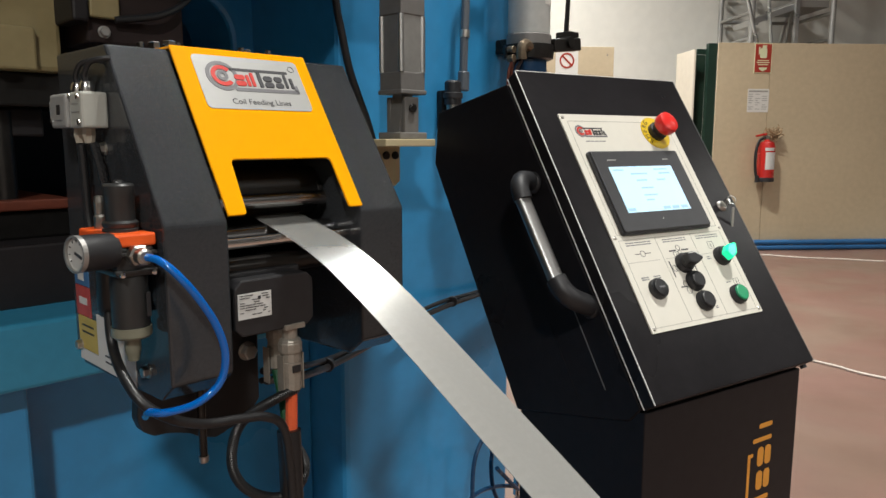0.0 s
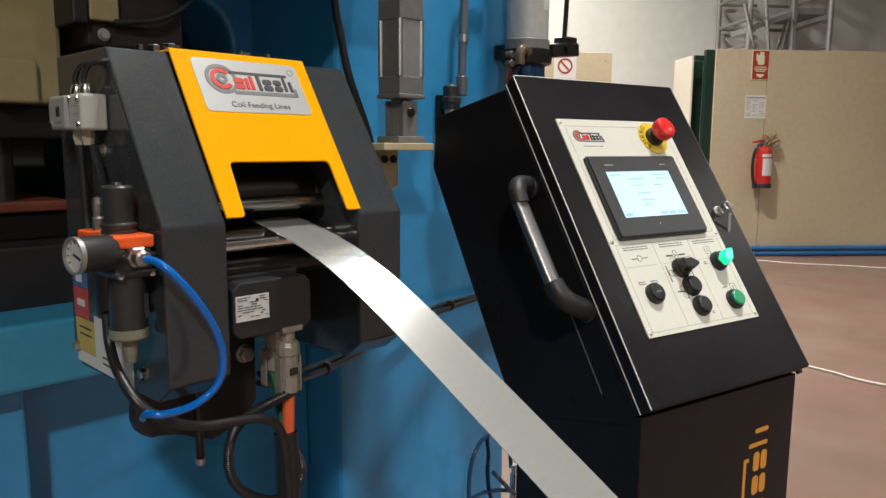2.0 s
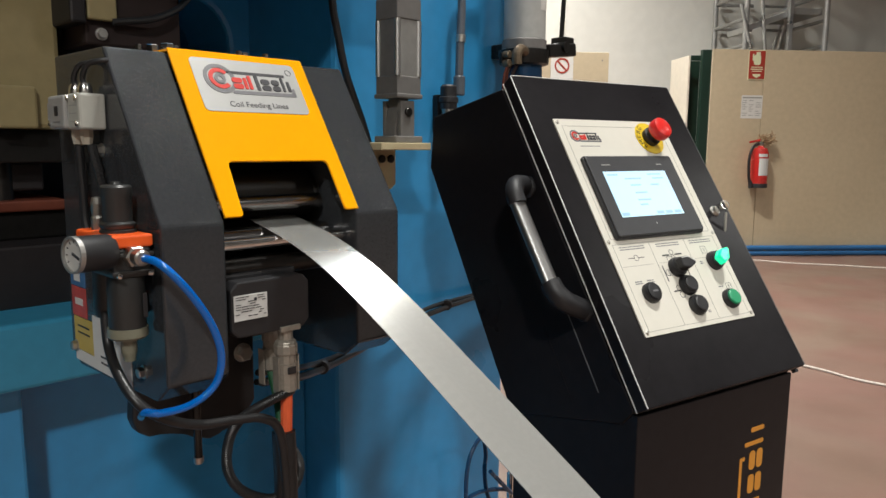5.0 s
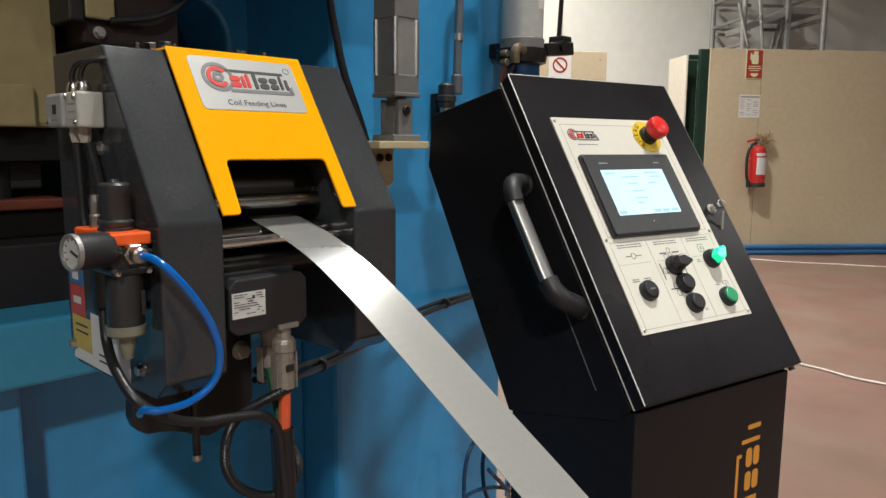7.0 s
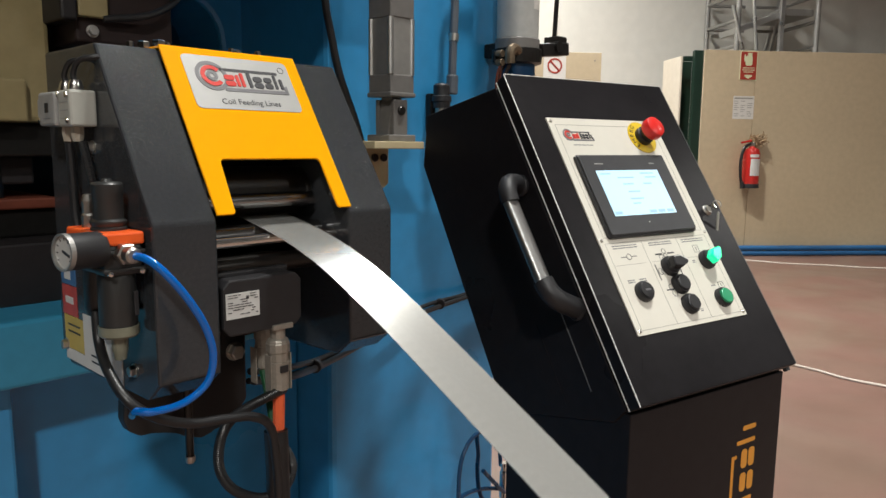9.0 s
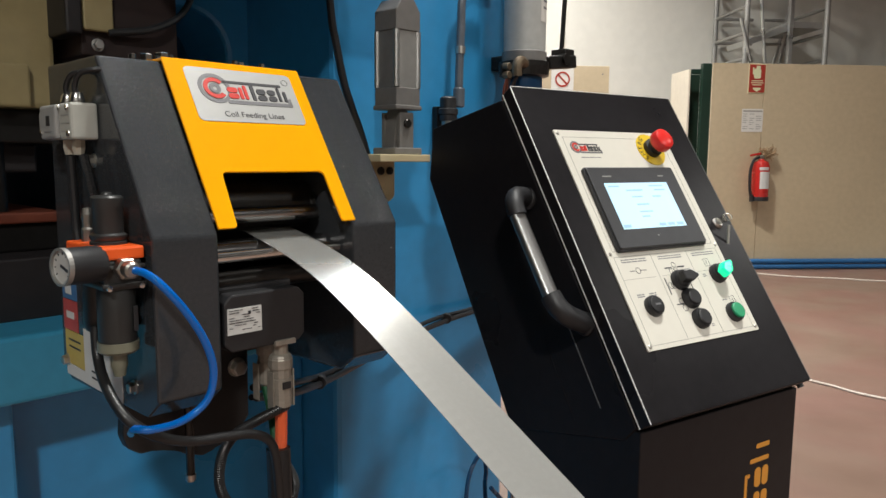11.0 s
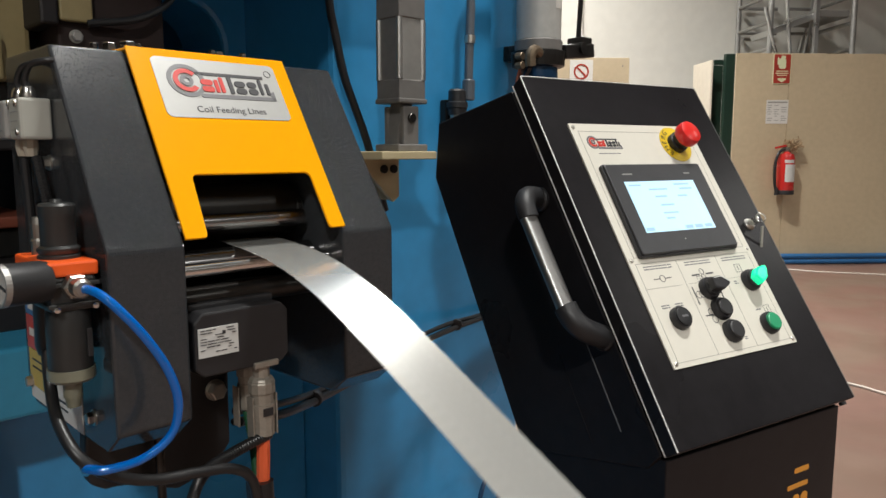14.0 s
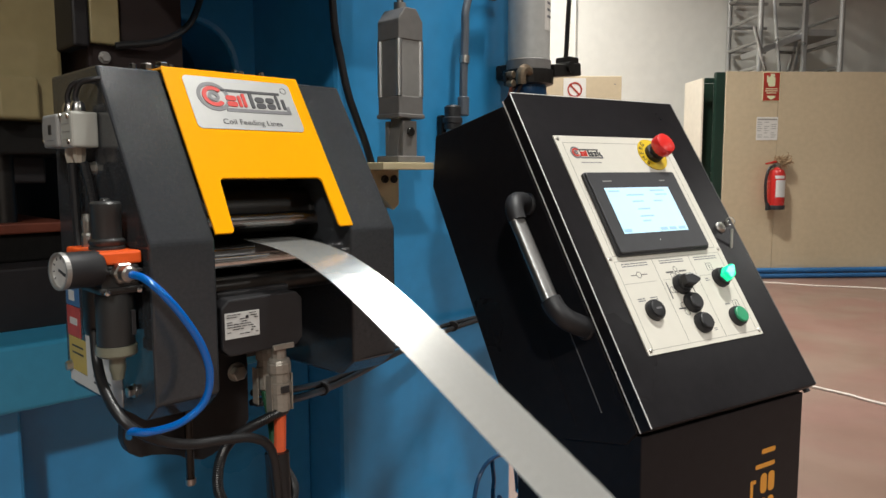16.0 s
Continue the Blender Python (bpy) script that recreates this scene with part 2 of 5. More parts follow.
def rod(bm, p, q, r, seg=20, bev=0.0, r2=None):
    p, q = Vector(p), Vector(q)
    h = (q - p).length
    m = Matrix.Translation(p) @ (q - p).to_track_quat("Z", "Y").to_matrix().to_4x4()
    r2 = r if r2 is None else r2
    prof = [(r - bev, 0), (r, bev), (r2, h - bev), (r2 - bev, h)] if bev else [(r, 0), (r2, h)]
    return lathe(bm, prof, m, seg)


def curve_points(pts, n):
    """Catmull-Rom through the points, n steps between two."""
    pts = [Vector(p) for p in pts]
    ext = [2 * pts[0] - pts[1]] + pts + [2 * pts[-1] - pts[-2]]
    out = []
    for i in range(1, len(ext) - 2):
        a, b, c, d = ext[i - 1:i + 3]
        for k in range(n):
            t = k / n
            out.append(0.5 * (2 * b + (c - a) * t + (2 * a - 5 * b + 4 * c - d) * t * t + (3 * b - a - 3 * c + d) * t ** 3))
    return out + [pts[-1]]


def tube(bm, pts, r, n=8, seg=10, ribs=0.0):
    path = curve_points(pts, n)
    rings, up = [], Vector((0.1, 0.3, 1))
    for i, p in enumerate(path):
        d = (path[min(i + 1, len(path) - 1)] - path[max(i - 1, 0)]).normalized()
        s = d.cross(up)
        if s.length < 1e-3:
            s = d.cross(Vector((1, 0, 0)))
        s.normalize()
        up = s.cross(d).normalized()
        rad = r * (1 + ribs * (i % 2))
        rings.append([bm.verts.new(p + rad * (math.cos(2 * math.pi * k / seg) * s + math.sin(2 * math.pi * k / seg) * up)) for k in range(seg)])
    for a, b in zip(rings, rings[1:]):
        for k in range(seg):
            j = (k + 1) % seg
            bm.faces.new((a[k], a[j], b[j], b[k]))
    bm.faces.new(list(reversed(rings[0]))), bm.faces.new(rings[-1])
    return bm


def rounded(x0, x1, y0, y1, r, n=5):
    out = []
    for cx, cy, a0 in ((x1 - r, y1 - r, 0), (x0 + r, y1 - r, 90), (x0 + r, y0 + r, 180), (x1 - r, y0 + r, 270)):
        out += [(cx + r * math.cos(radians(a0 + 90 * i / n)), cy + r * math.sin(radians(a0 + 90 * i / n))) for i in range(n + 1)]
    return out


def ring(bm, cx, cy, r0, r1, lo, hi, m=None, a0=0, a1=360, n=32):
    """A flat ring or arc in the xy plane, lo to hi thick."""
    full = a1 - a0 >= 360
    cols = []
    for i in range(n if full else n + 1):
        a = radians(a0 + (a1 - a0) * i / n)
        c, s = math.cos(a), math.sin(a)
        cols.append([bm.verts.new((cx + r * c, cy + r * s, h)) for r, h in ((r0, lo), (r1, lo), (r1, hi), (r0, hi))])
    k = len(cols)
    for i in range(k if full else k - 1):
        p, q = cols[i], cols[(i + 1) % k]
        for e in range(4):
            g = (e + 1) % 4
            bm.faces.new((p[e], p[g], q[g], q[e]))
    if not full:
        bm.faces.new(cols[0]), bm.faces.new(list(reversed(cols[-1])))
    if m is not None:
        bmesh.ops.transform(bm, matrix=m, verts=[v for c in cols for v in c])
    return bm


def hexhead(bm, m, r=0.008, h=0.006):
    lathe(bm, [(r * 1.25, 0), (r * 1.25, 0.0012)], m, 20)
    lathe(bm, [(r, 0.0012), (r, h), (r * 0.85, h + 0.001)], m, 6)
    return bm


def words(name, text, size, mat, parent, m, align="CENTER"):
    cu = bpy.data.curves.new(name, "FONT")
    cu.body, cu.size, cu.align_x, cu.align_y, cu.extrude = text, size, align, "CENTER", 0.0001
    cu.resolution_u = 3
    tmp = bpy.data.objects.new(name, cu)
    me = bpy.data.meshes.new_from_object(tmp)
    bpy.data.objects.remove(tmp)
    me.materials.clear()
    me.materials.append(mat)
    ob = new(name, me)
    ob.parent, ob.matrix_basis = parent, m
    return ob


def logo(parent, m, w, mats, foil=None):
    """A ring mark with a row of plain letter-sized shapes, w wide, centred on m."""
    grey, red, dark = mats
    k = w / 0.128
    s = m @ Matrix.Scale(k, 4)
    t = 0.0004 / k
    bm = B()
    ring(bm, -0.042, 0.004, 0.0165, 0.0215, 0, t, s)
    prism(bm, rounded(-0.03, 0.062, -0.0175, -0.0125, 0.002), 0, t, "z", 0, s)
    prism(bm, [(0.057, -0.0175), (0.062, -0.0165), (0.062, -0.004), (0.057, -0.006)], 0, t, "z", 0, s)
    part("logo_border", bm, grey, parent)
    part("logo_ring", ring(B(), -0.042, 0.004, 0.0095, 0.015, t, 2 * t, s, 40, 320), red, parent)
    part("logo_hub", ring(B(), -0.042, 0.004, 0.003, 0.0075, t, 2 * t, s), grey, parent)
    part("logo_line", prism(B(), rounded(-0.03, 0.0535, 0.0125, 0.0165, 0.001), 0, t, "z", 0, s), dark, parent)
    for cx, rx, ry, mt in ((-0.0195, 0.0072, 0.0082, red), (0.0205, 0.0066, 0.0086, dark), (0.0355, 0.006, 0.0086, dark)):
        for y0, y1 in ((-0.0015 - ry, -0.0023), (-0.0007, ry - 0.0015)):
            part("logo_block", prism(B(), rounded(cx - rx, cx + rx, y0, y1, 0.0034), 0, 2 * t, "z", 0, s), mt, parent)
    for x0, x1, y0, y1, mt in ((-0.0108, -0.0062, -0.0097, 0.0072, red), (-0.0042, 0.0004, -0.0097, 0.0108, red), (0.0062, 0.0112, -0.0105, 0.0125, dark), (0.0445, 0.0485, -0.0097, 0.0115, dark), (0.0525, 0.057, -0.0097, 0.0062, dark)):
        part("logo_block", prism(B(), rounded(x0, x1, y0, y1, 0.0014), 0, 2 * t, "z", 0, s), mt, parent)


# ---- hall ----
def slab(name, mat, label, category, x0, x1, y0, y1, z0, z1, m=HALL, kind="structure"):
    ob = part(name, box(B(), x0, x1, y0, y1, z0, z1), mat)
    ob.matrix_world = m
    return tagged(ob, label, category, kind=kind)


slab("floor", FLOOR_RED, "worn reddish painted concrete floor with pale streaks", "floor", -14, 6, -13, 1.4, -0.2, 0)
slab("wall_back", WALL_WHITE, "plain white painted hall wall", "wall", -14, 6, 1.25, 1.45, 0, CEIL)
# added walls and ceiling out of view close the hall and dim its ambient light
slab("wall_side", WALL_GREY, "unseen side wall, dark grey to cut bounced light", "wall", 6.0, 6.2, -13, 1.45, 0, CEIL)
slab("wall_far", WALL_GREY, "unseen end wall, dark grey to cut bounced light", "wall", -14.2, -14.0, -13, 1.45, 0, CEIL)
slab("wall_front", WALL_GREY, "unseen wall behind the walkway, dark grey to cut bounced light", "wall", -14, 6, -13.2, -13, 0, CEIL)
slab("ceiling", CEILING_GREY, "unseen hall ceiling, dark grey to cut bounced light", "ceiling", -14.2, 6.2, -13.2, 1.45, CEIL, CEIL + 0.15)


def ceiling_lamp(m):
    t = thing("ceiling_lamp", m, "round high-bay lamp hung below the hall ceiling", "lamp", "ceiling lamps")
    part("reflector", lathe(B(), [(0.26, 0.0), (0.24, 0.04), (0.14, 0.2), (0.09, 0.22), (0.09, 0.32), (0.0, 0.32)], None, 32), ALU_DULL, t, smooth=True)
    part("diffuser", lathe(B(), [(0.22, 0.03), (0.22, 0.04), (0, 0.04)], None, 32), LAMP_GLOW, t)
    part("hanger", rod(B(), (0, 0, 0.32), (0, 0, CEIL - 4.875), 0.01, 8), ALU_DULL, t)
    return t


lamp0 = ceiling_lamp(pose(LAMPS[0][0], LAMPS[0][1], 4.875))
for x, y, _ in LAMPS[1:]:
    copy_thing(lamp0, pose(x, y, 4.875))


def partition():
    t = thing("partition", HALL, "tall pale board partition with butted panels", "partition", kind="structure")
    for x0, x1 in ((-0.56, -0.022), (-0.017, 2.45), (2.455, 3.7)):
        part("panel", box(B(), x0, x1, 0, 0.02, 0.06, 2.085, 0.002), PLYWOOD, t)
    part("panel", box(B(), -0.765, -0.745, 0.1, 0.56, 0.06, 2.03, 0.002), PLY_LIGHT, t, "light end panel set at a right angle")
    for x in (-0.625, -0.59):
        part("post", box(B(), x - 0.03, x + 0.03, 0.02, 0.08, 0, 2.08, 0.004), GREEN_STEEL, t, "dark green steel post")
    part("rail", box(B(), -0.743, -0.6, 0.085, 0.12, 1.98, 2.03, 0.004), GREEN_STEEL, t, "dark green steel rail")
    part("back_sheet", box(B(), -0.743, -0.56, 0.3, 0.32, 0.0, 2.0), GREEN_STEEL, t)
    return t


partition()
for h in (0.03, 0.085):
    o = part("floor_hose", tube(B(), [(-0.9, -0.05, h), (0.3, -0.055, h), (1.6, -0.045, h), (3.7, -0.05, h)], 0.026), BLUE_PIPE, smooth=True)
    o.matrix_world = HALL
    tagged(o, "blue hose along the foot of the partition", "hose", "floor hoses")


def extinguisher():
    t = thing("fire_extinguisher", HALL @ pose(-0.05, -0.092, 0.715), "red portable fire extinguisher hung on the partition", "fire extinguisher")
    part("cylinder", lathe(B(), [(0.07, 0), (0.084, 0.01), (0.084, 0.345), (0.068, 0.39), (0.03, 0.405), (0.02, 0.42), (0, 0.42)]), EXT_RED, t, smooth=True)
    part("base_ring", lathe(B(), [(0.086, -0.005), (0.088, 0.0), (0.088, 0.035), (0.085, 0.038)]), BLACK_DULL, t, "black plastic base ring")
    part("label", ring(B(), 0, 0, 0.0842, 0.0852, 0.12, 0.29, None, 240, 315), LABEL_WHITE, t, "white instruction label")
    part("label", ring(B(), 0, 0, 0.0842, 0.0853, 0.305, 0.335, None, 235, 300), LABEL_WHITE, t)
    part("valve", box(B(), -0.02, 0.02, -0.02, 0.02, 0.415, 0.455, 0.004), NICKEL, t, smooth=True)
    part("lever", box(B(), -0.02, 0.09, -0.012, 0.012, 0.455, 0.475, 0.004, pose(0, 0, 0, 0, -12, 0)), EXT_RED, t)
    part("hose", tube(B(), [(-0.02, 0, 0.44), (-0.09, -0.02, 0.4), (-0.125, -0.03, 0.28), (-0.12, -0.03, 0.12), (-0.1, -0.03, 0.03)], 0.014), BLACK_RUBBER, t, smooth=True)
    part("nozzle", rod(B(), (-0.1, -0.03, 0.06), (-0.095, -0.03, -0.01), 0.018, 12, 0.002, 0.022), BLACK_DULL, t)
    random.seed(5)
    bm = B()
    for i in range(110):
        a = random.uniform(0, 6.28)
        p = Vector((0.04 + 0.05 * math.cos(a), 0.02 + 0.03 * math.sin(a), 0.455 + random.uniform(-0.03, 0.035)))
        q = p + Vector((random.uniform(-0.03, 0.05), random.uniform(-0.02, 0.02), random.uniform(0.0, 0.04)))
        tube(bm, [p, q, q + Vector((random.uniform(-0.03, 0.06), random.uniform(-0.03, 0.02), random.uniform(-0.05, 0.05)))], 0.0045, 3, 5)
    part("wrapping", bm, STRAW, t, "crumpled brown straw-like wrapping")


extinguisher()


def wall_sign():
    t = thing("fire_sign", HALL @ pose(-0.1, -0.006, 1.935), "red fire extinguisher sign with a pale picture", "sign")
    part("board", box(B(), -0.09, 0.09, 0, 0.004, -0.145, 0.145), SIGN_CREAM, t)
    part("field", box(B(), -0.083, 0.083, -0.002, 0.0, -0.138, 0.138), SIGN_RED, t)
    bm = prism(B(), rounded(-0.036, 0.036, 0.0, 0.1, 0.02), -0.004, -0.002, "y")
    prism(bm, rounded(-0.014, 0.03, 0.1, 0.126, 0.006), -0.004, -0.002, "y")
    prism(bm, rounded(-0.05, -0.036, 0.04, 0.11, 0.006), -0.004, -0.002, "y")
    part("picture", bm, SIGN_CREAM, t)
    for z, w in ((-0.022, 0.06), (-0.042, 0.066), (-0.062, 0.05)):
        part("text_bar", box(B(), -w, w, -0.0035, -0.002, z - 0.004, z + 0.004), SIGN_CREAM, t)
    part("arrow", prism(B(), [(-0.04, -0.09), (0.04, -0.09), (0.04, -0.105), (0.0, -0.13), (-0.04, -0.105)], -0.004, -0.002, "y"), SIGN_CREAM, t)
    n = thing("paper_notice", HALL @ pose(-0.125, -0.003, 1.52), "white printed paper notice taped to the board", "notice")
    part("sheet", box(B(), -0.11, 0.11, 0, 0.002, -0.115, 0.115), PAPER, n)
    part("text_bar", box(B(), -0.1, 0.1, -0.0015, 0, 0.085, 0.1), LIGHT_INK, n)
    random.seed(3)
    for c in range(3):
        for r in range(8):
            if random.random() < 0.8:
                x = -0.1 + c * 0.07
                part("text_bar", box(B(), x, x + random.uniform(0.03, 0.055), -0.0015, 0, 0.06 - r * 0.021, 0.066 - r * 0.021), LIGHT_INK, n)


wall_sign()


def scaffold():
    t = thing("scaffold_tower", HALL @ pose(-0.03, 0.42, 0), "grey aluminium scaffold tower with a platform behind the partition", "scaffold")
    X, Y, H = 0.88, 0.75, 4.3
    for x in (0, X):
        for y in (0, Y):
            part("upright", rod(B(), (x, y, 0), (x, y, H), 0.028, 12), ALU_DULL, t)
    part("upright", box(B(), 0.46, 0.505, -0.02, 0.025, 0, H, 0.004), ALU, t)
    z = 0.3
    while z < H:
        for x in (0, X):
            part("rung", rod(B(), (x, 0, z), (x, Y, z), 0.02, 8), ALU_DULL, t)
        for x0, x1 in ((0, 0.44), (0.58, X)):
            part("rung", rod(B(), (x0, Y, z), (x1, Y, z), 0.018, 8), ALU_DULL, t)
        z += 0.27
    part("platform", box(B(), 0.5, X - 0.02, 0.05, Y - 0.05, 2.52, 2.59, 0.005), ALU_DULL, t, "aluminium platform deck")
    part("ramp", box(B(), 0.0, 0.5, 0.03, 0.5, -0.03, 0.03, 0.004, Matrix.Translation((0.03, 0, 2.36)) @ pose(0, 0, 0, 0, -20, 0)), ALU, t)
    for p, q in (((0.05, 0, 3.6), (0.24, 0, 2.0)), ((-0.08, -0.03, 2.6), (0.08, -0.03, 2.05)), ((0.84, 0.4, 3.6), (0.56, 0.4, 2.0)), ((0.87, 0.75, 2.9), (0.66, 0.75, 2.0))):
        part("brace", rod(B(), p, q, 0.018, 8), ALU, t)


scaffold()


def board_with_sign():
    """Board cupboard with the round prohibition sign."""
    t = thing("board_cupboard", HALL @ pose(-2.28, -0.8, 0), "pale board cupboard top beside the wall", "cupboard")
    part("carcass", box(B(), -0.36, 0.42, 0.0, 0.4, 0, 1.93, 0.003), PLYWOOD, t)
    part("edge_strip", box(B(), -0.375, -0.362, -0.005, 0.02, 0, 1.9), BLACK_DULL, t)
    for x in (-0.3, 0.36):
        part("screw", rod(B(), (x, -0.002, 1.86), (x, 0.002, 1.86), 0.006, 8), GREY_INK, t)
    s = thing("prohibition_sign", HALL @ pose(-2.28, -0.807, 1.81), "square white sign with a red ring and bar", "sign")
    part("sheet", box(B(), -0.1, 0.1, 0, 0.004, -0.14, 0.1), PAPER, s)
    m = pose(0, 0, 0, 90)
    bm = ring(B(), 0, 0, 0.052, 0.066, 0.001, 0.003, m)
    box(bm, -0.056, 0.056, -0.003, -0.001, -0.007, 0.007, 0, pose(0, 0, 0, 0, 45, 0))
    part("ring", bm, SIGN_RED, s)


board_with_sign()
o = part("wall_pipe", rod(B(), (-1.81, 1.22, 0), (-1.81, 1.22, CEIL - 0.01), 0.012, 12), WALL_WHITE)
o.matrix_world = HALL
tagged(o, "thin white conduit running up the wall", "pipe")
o = part("ceiling_beam", box(B(), 1.5, 3.6, 1.08, 1.2, 2.75, 2.85, 0.01, pose(0, 0, 0, 0, -6, 0)), BROWN)
o.matrix_world = HALL @ pose(0.2, 0, 0.25)
tagged(o, "rusty brown steel beam fixed to the side wall", "beam", kind="structure")
for pts in ([(-0.6, -0.2, 0.006), (-0.18, -0.36, 0.006), (0.1, -0.56, 0.006), (0.49, -0.7, 0.006), (0.9, -0.87, 0.006), (2.2, -1.1, 0.006)], [(-2.5, -3.1, 0.006), (-1.95, -3.45, 0.006), (-1.75, -3.71, 0.006), (-1.63, -3.88, 0.006), (-1.46, -4.13, 0.006), (-0.7, -4.7, 0.006), (0.6, -5.0, 0.006)]):
    o = part("floor_cable", tube(B(), pts, 0.007, 8, 8), WHITE_CABLE, smooth=True)
    o.matrix_world = HALL
    tagged(o, "thin white cable lying on the floor", "cable", "floor cables")

# ---- control console ----
TILT = radians(33.765)
FACE = Matrix(((1, 0, 0, 0), (0, math.sin(TILT), -math.cos(TILT), 0), (0, math.cos(TILT), math.sin(TILT), 1.15), (0, 0, 0, 1)))


def yz(v, w):
    """(y, z) of a point v up the console's face and w in front of it."""
    p = FACE @ Vector((0, v, w))
    return p.y, p.z


def console():
    t = thing("control_console", Matrix.Identity(4), "black powder-coated operator console with a sloping door and pedestal", "control console")
    head = [yz(0.072, -0.026), yz(-0.432, -0.026), (-0.2, 0.755), (0.025, 0.70), (0.0402, 0.7271), (0.2601, 1.0725), (0.2493, 1.1593)]
    part("head", prism(B(), head, -0.0455, 0.3035, "x", 0.002), BLACK_PAINT, t)
    part("gasket", box(B(), -0.040, 0.298, -0.43, 0.070, -0.028, -0.0195, 0, FACE), BLACK_RUBBER, t)
    door = part("door", box(B(), -0.0455, 0.3035, -0.4355, 0.0775, -0.021, 0.0, 0.0025, FACE, 6), BLACK_PAINT, t)
    part("pedestal", box(B(), -0.0425, 0.300, -0.2235, 0.02, 0.012, 0.772, 0.0015), BLACK_PAINT, t)
    part("foot", box(B(), -0.05, 0.308, -0.23, 0.03, 0.0, 0.012), BLACK_PAINT, t)
    for v in (-0.41, 0.02):
        part("hinge", rod(B(), FACE @ Vector((0.309, v - 0.03, -0.024)), FACE @ Vector((0.309, v + 0.03, -0.024)), 0.005, 10), BLACK_DULL, t)
    # highlights along the door edges, laid on as thin light strips
    for w in (-0.0006, -0.0208):
        part("glint_strip", box(B(), -0.0462, -0.0447, -0.4345, 0.0765, w - 0.0005, w + 0.0009, 0.0003, FACE), EDGE_GLINT, door, "pale strip painted as the door edge's highlight")
    part("glint_strip", box(B(), -0.0445, 0.3025, 0.0769, 0.0778, -0.0007, 0.0002, 0.0002, FACE), EDGE_GLINT, door)
    part("glint_strip", box(B(), 0.3028, 0.3038, -0.4345, 0.0765, -0.0009, 0.0001, 0.0002, FACE), DULL_GLINT, door)
    # operator plate
    plate = part("operator_plate", prism(B(), rounded(0.0, 0.24, -0.347, 0.0, 0.0015, 3), 0.0, 0.002, "z", 0, FACE), PLATE_WHITE, t, "cream operator plate with printed frames")
    for u, v in ((0.006, -0.006), (0.234, -0.006), (0.006, -0.206), (0.234, -0.206), (0.006, -0.341), (0.234, -0.341)):
        bm = lathe(B(), [(0.0028, 0), (0.0028, 0.001), (0.0018, 0.0018), (0, 0.0018)], FACE @ pose(u, v, 0.002), 14)
        part("screw", bm, NICKEL, plate, smooth=True)

    def frame_line(u0, u1, v0, v1, mat=LIGHT_INK, w=0.0006):
        bm = B()
        for a, b, c, d in ((u0, u1, v0, v0 + w), (u0, u1, v1 - w, v1), (u0, u0 + w, v0, v1), (u1 - w, u1, v0, v1)):
            box(bm, a, b, c, d, 0.002, 0.0022, 0, FACE)
        part("printed_frame", bm, mat, plate)

    def bars(u, v, n, w, h=0.0022, gap=0.0042, mat=GREY_INK, seed=1):
        rr = random.Random(seed)
        for i in range(n):
            x = u - w / 2
            bm = B()
            while x < u + w / 2 - 0.001:
                k = min(rr.uniform(0.004, 0.011), u + w / 2 - x)
                box(bm, x, x + k, v - i * gap, v - i * gap + h, 0.002, 0.0022, 0, FACE)
                x += k + 0.0012
            part("text_bar", bm, mat, plate)

    frame_line(0.012, 0.228, -0.203, -0.012)
    frame_line(0.010, 0.230, -0.341, -0.211)
    bm = B()
    for u in (0.083, 0.160):
        box(bm, u, u + 0.0006, -0.341, -0.211, 0.002, 0.0022, 0, FACE)
    for u0, u1 in ((0.012, 0.075), (0.088, 0.154), (0.166, 0.226)):
        box(bm, u0, u1, -0.246, -0.2455, 0.002, 0.0022, 0, FACE)
    part("printed_frame", bm, LIGHT_INK, plate)
    for u, s in ((0.046, 1), (0.121, 2), (0.195, 3)):
        bars(u, -0.217, 2, 0.05, 0.0015, 0.0036, seed=s)
    # printed function symbols
    def circle(u, v, r):
        part("symbol", ring(B(), u, v, r - 0.0007, r, 0.002, 0.0023, FACE, 0, 360, 18), INK, plate)

    def dash(u0, u1, v0, v1):
        part("symbol", box(B(), u0, u1, v0, v1, 0.002, 0.0023, 0, FACE), INK, plate)

    for u, v, r in ((0.046, -0.234, 0.0048), (0.121, -0.231, 0.0042), (0.121, -0.239, 0.0042), (0.097, -0.262, 0.0051), (0.103, -0.262, 0.0051), (0.104, -0.287, 0.0051), (0.106, -0.297, 0.0051)):
        circle(u, v, r)
    for q in ((0.030, 0.042, -0.2345, -0.2335), (0.050, 0.062, -0.2345, -0.2335), (0.1, 0.115, -0.236, -0.234), (0.127, 0.142, -0.236, -0.234), (0.0895, 0.0912, -0.275, -0.25), (0.139, 0.1405, -0.274, -0.262), (0.092, 0.106, -0.2915, -0.2898), (0.14, 0.15, -0.319, -0.3172)):
        dash(*q)
    for u, v in ((0.195, -0.233), (0.213, -0.296), (0.113, -0.243)):
        frame_line(u - 0.006, u + 0.006, v - 0.006, v + 0.006, INK)
        dash(u - 0.0005, u + 0.0005, v - 0.003, v + 0.003)
    bars(0.030, -0.270, 2, 0.014, 0.0015, 0.003, seed=5), bars(0.054, -0.270, 2, 0.014, 0.0015, 0.003, seed=6)
    bars(0.178, -0.252, 2, 0.008, 0.0015, 0.003, seed=7), bars(0.195, -0.295, 1, 0.01, 0.0015, seed=8), bars(0.146, -0.327, 2, 0.006, 0.0012, 0.0025, seed=9)
    logo(plate, FACE @ pose(0.051, -0.032, 0.002), 0.062, (GREY_INK, RED_INK, INK))
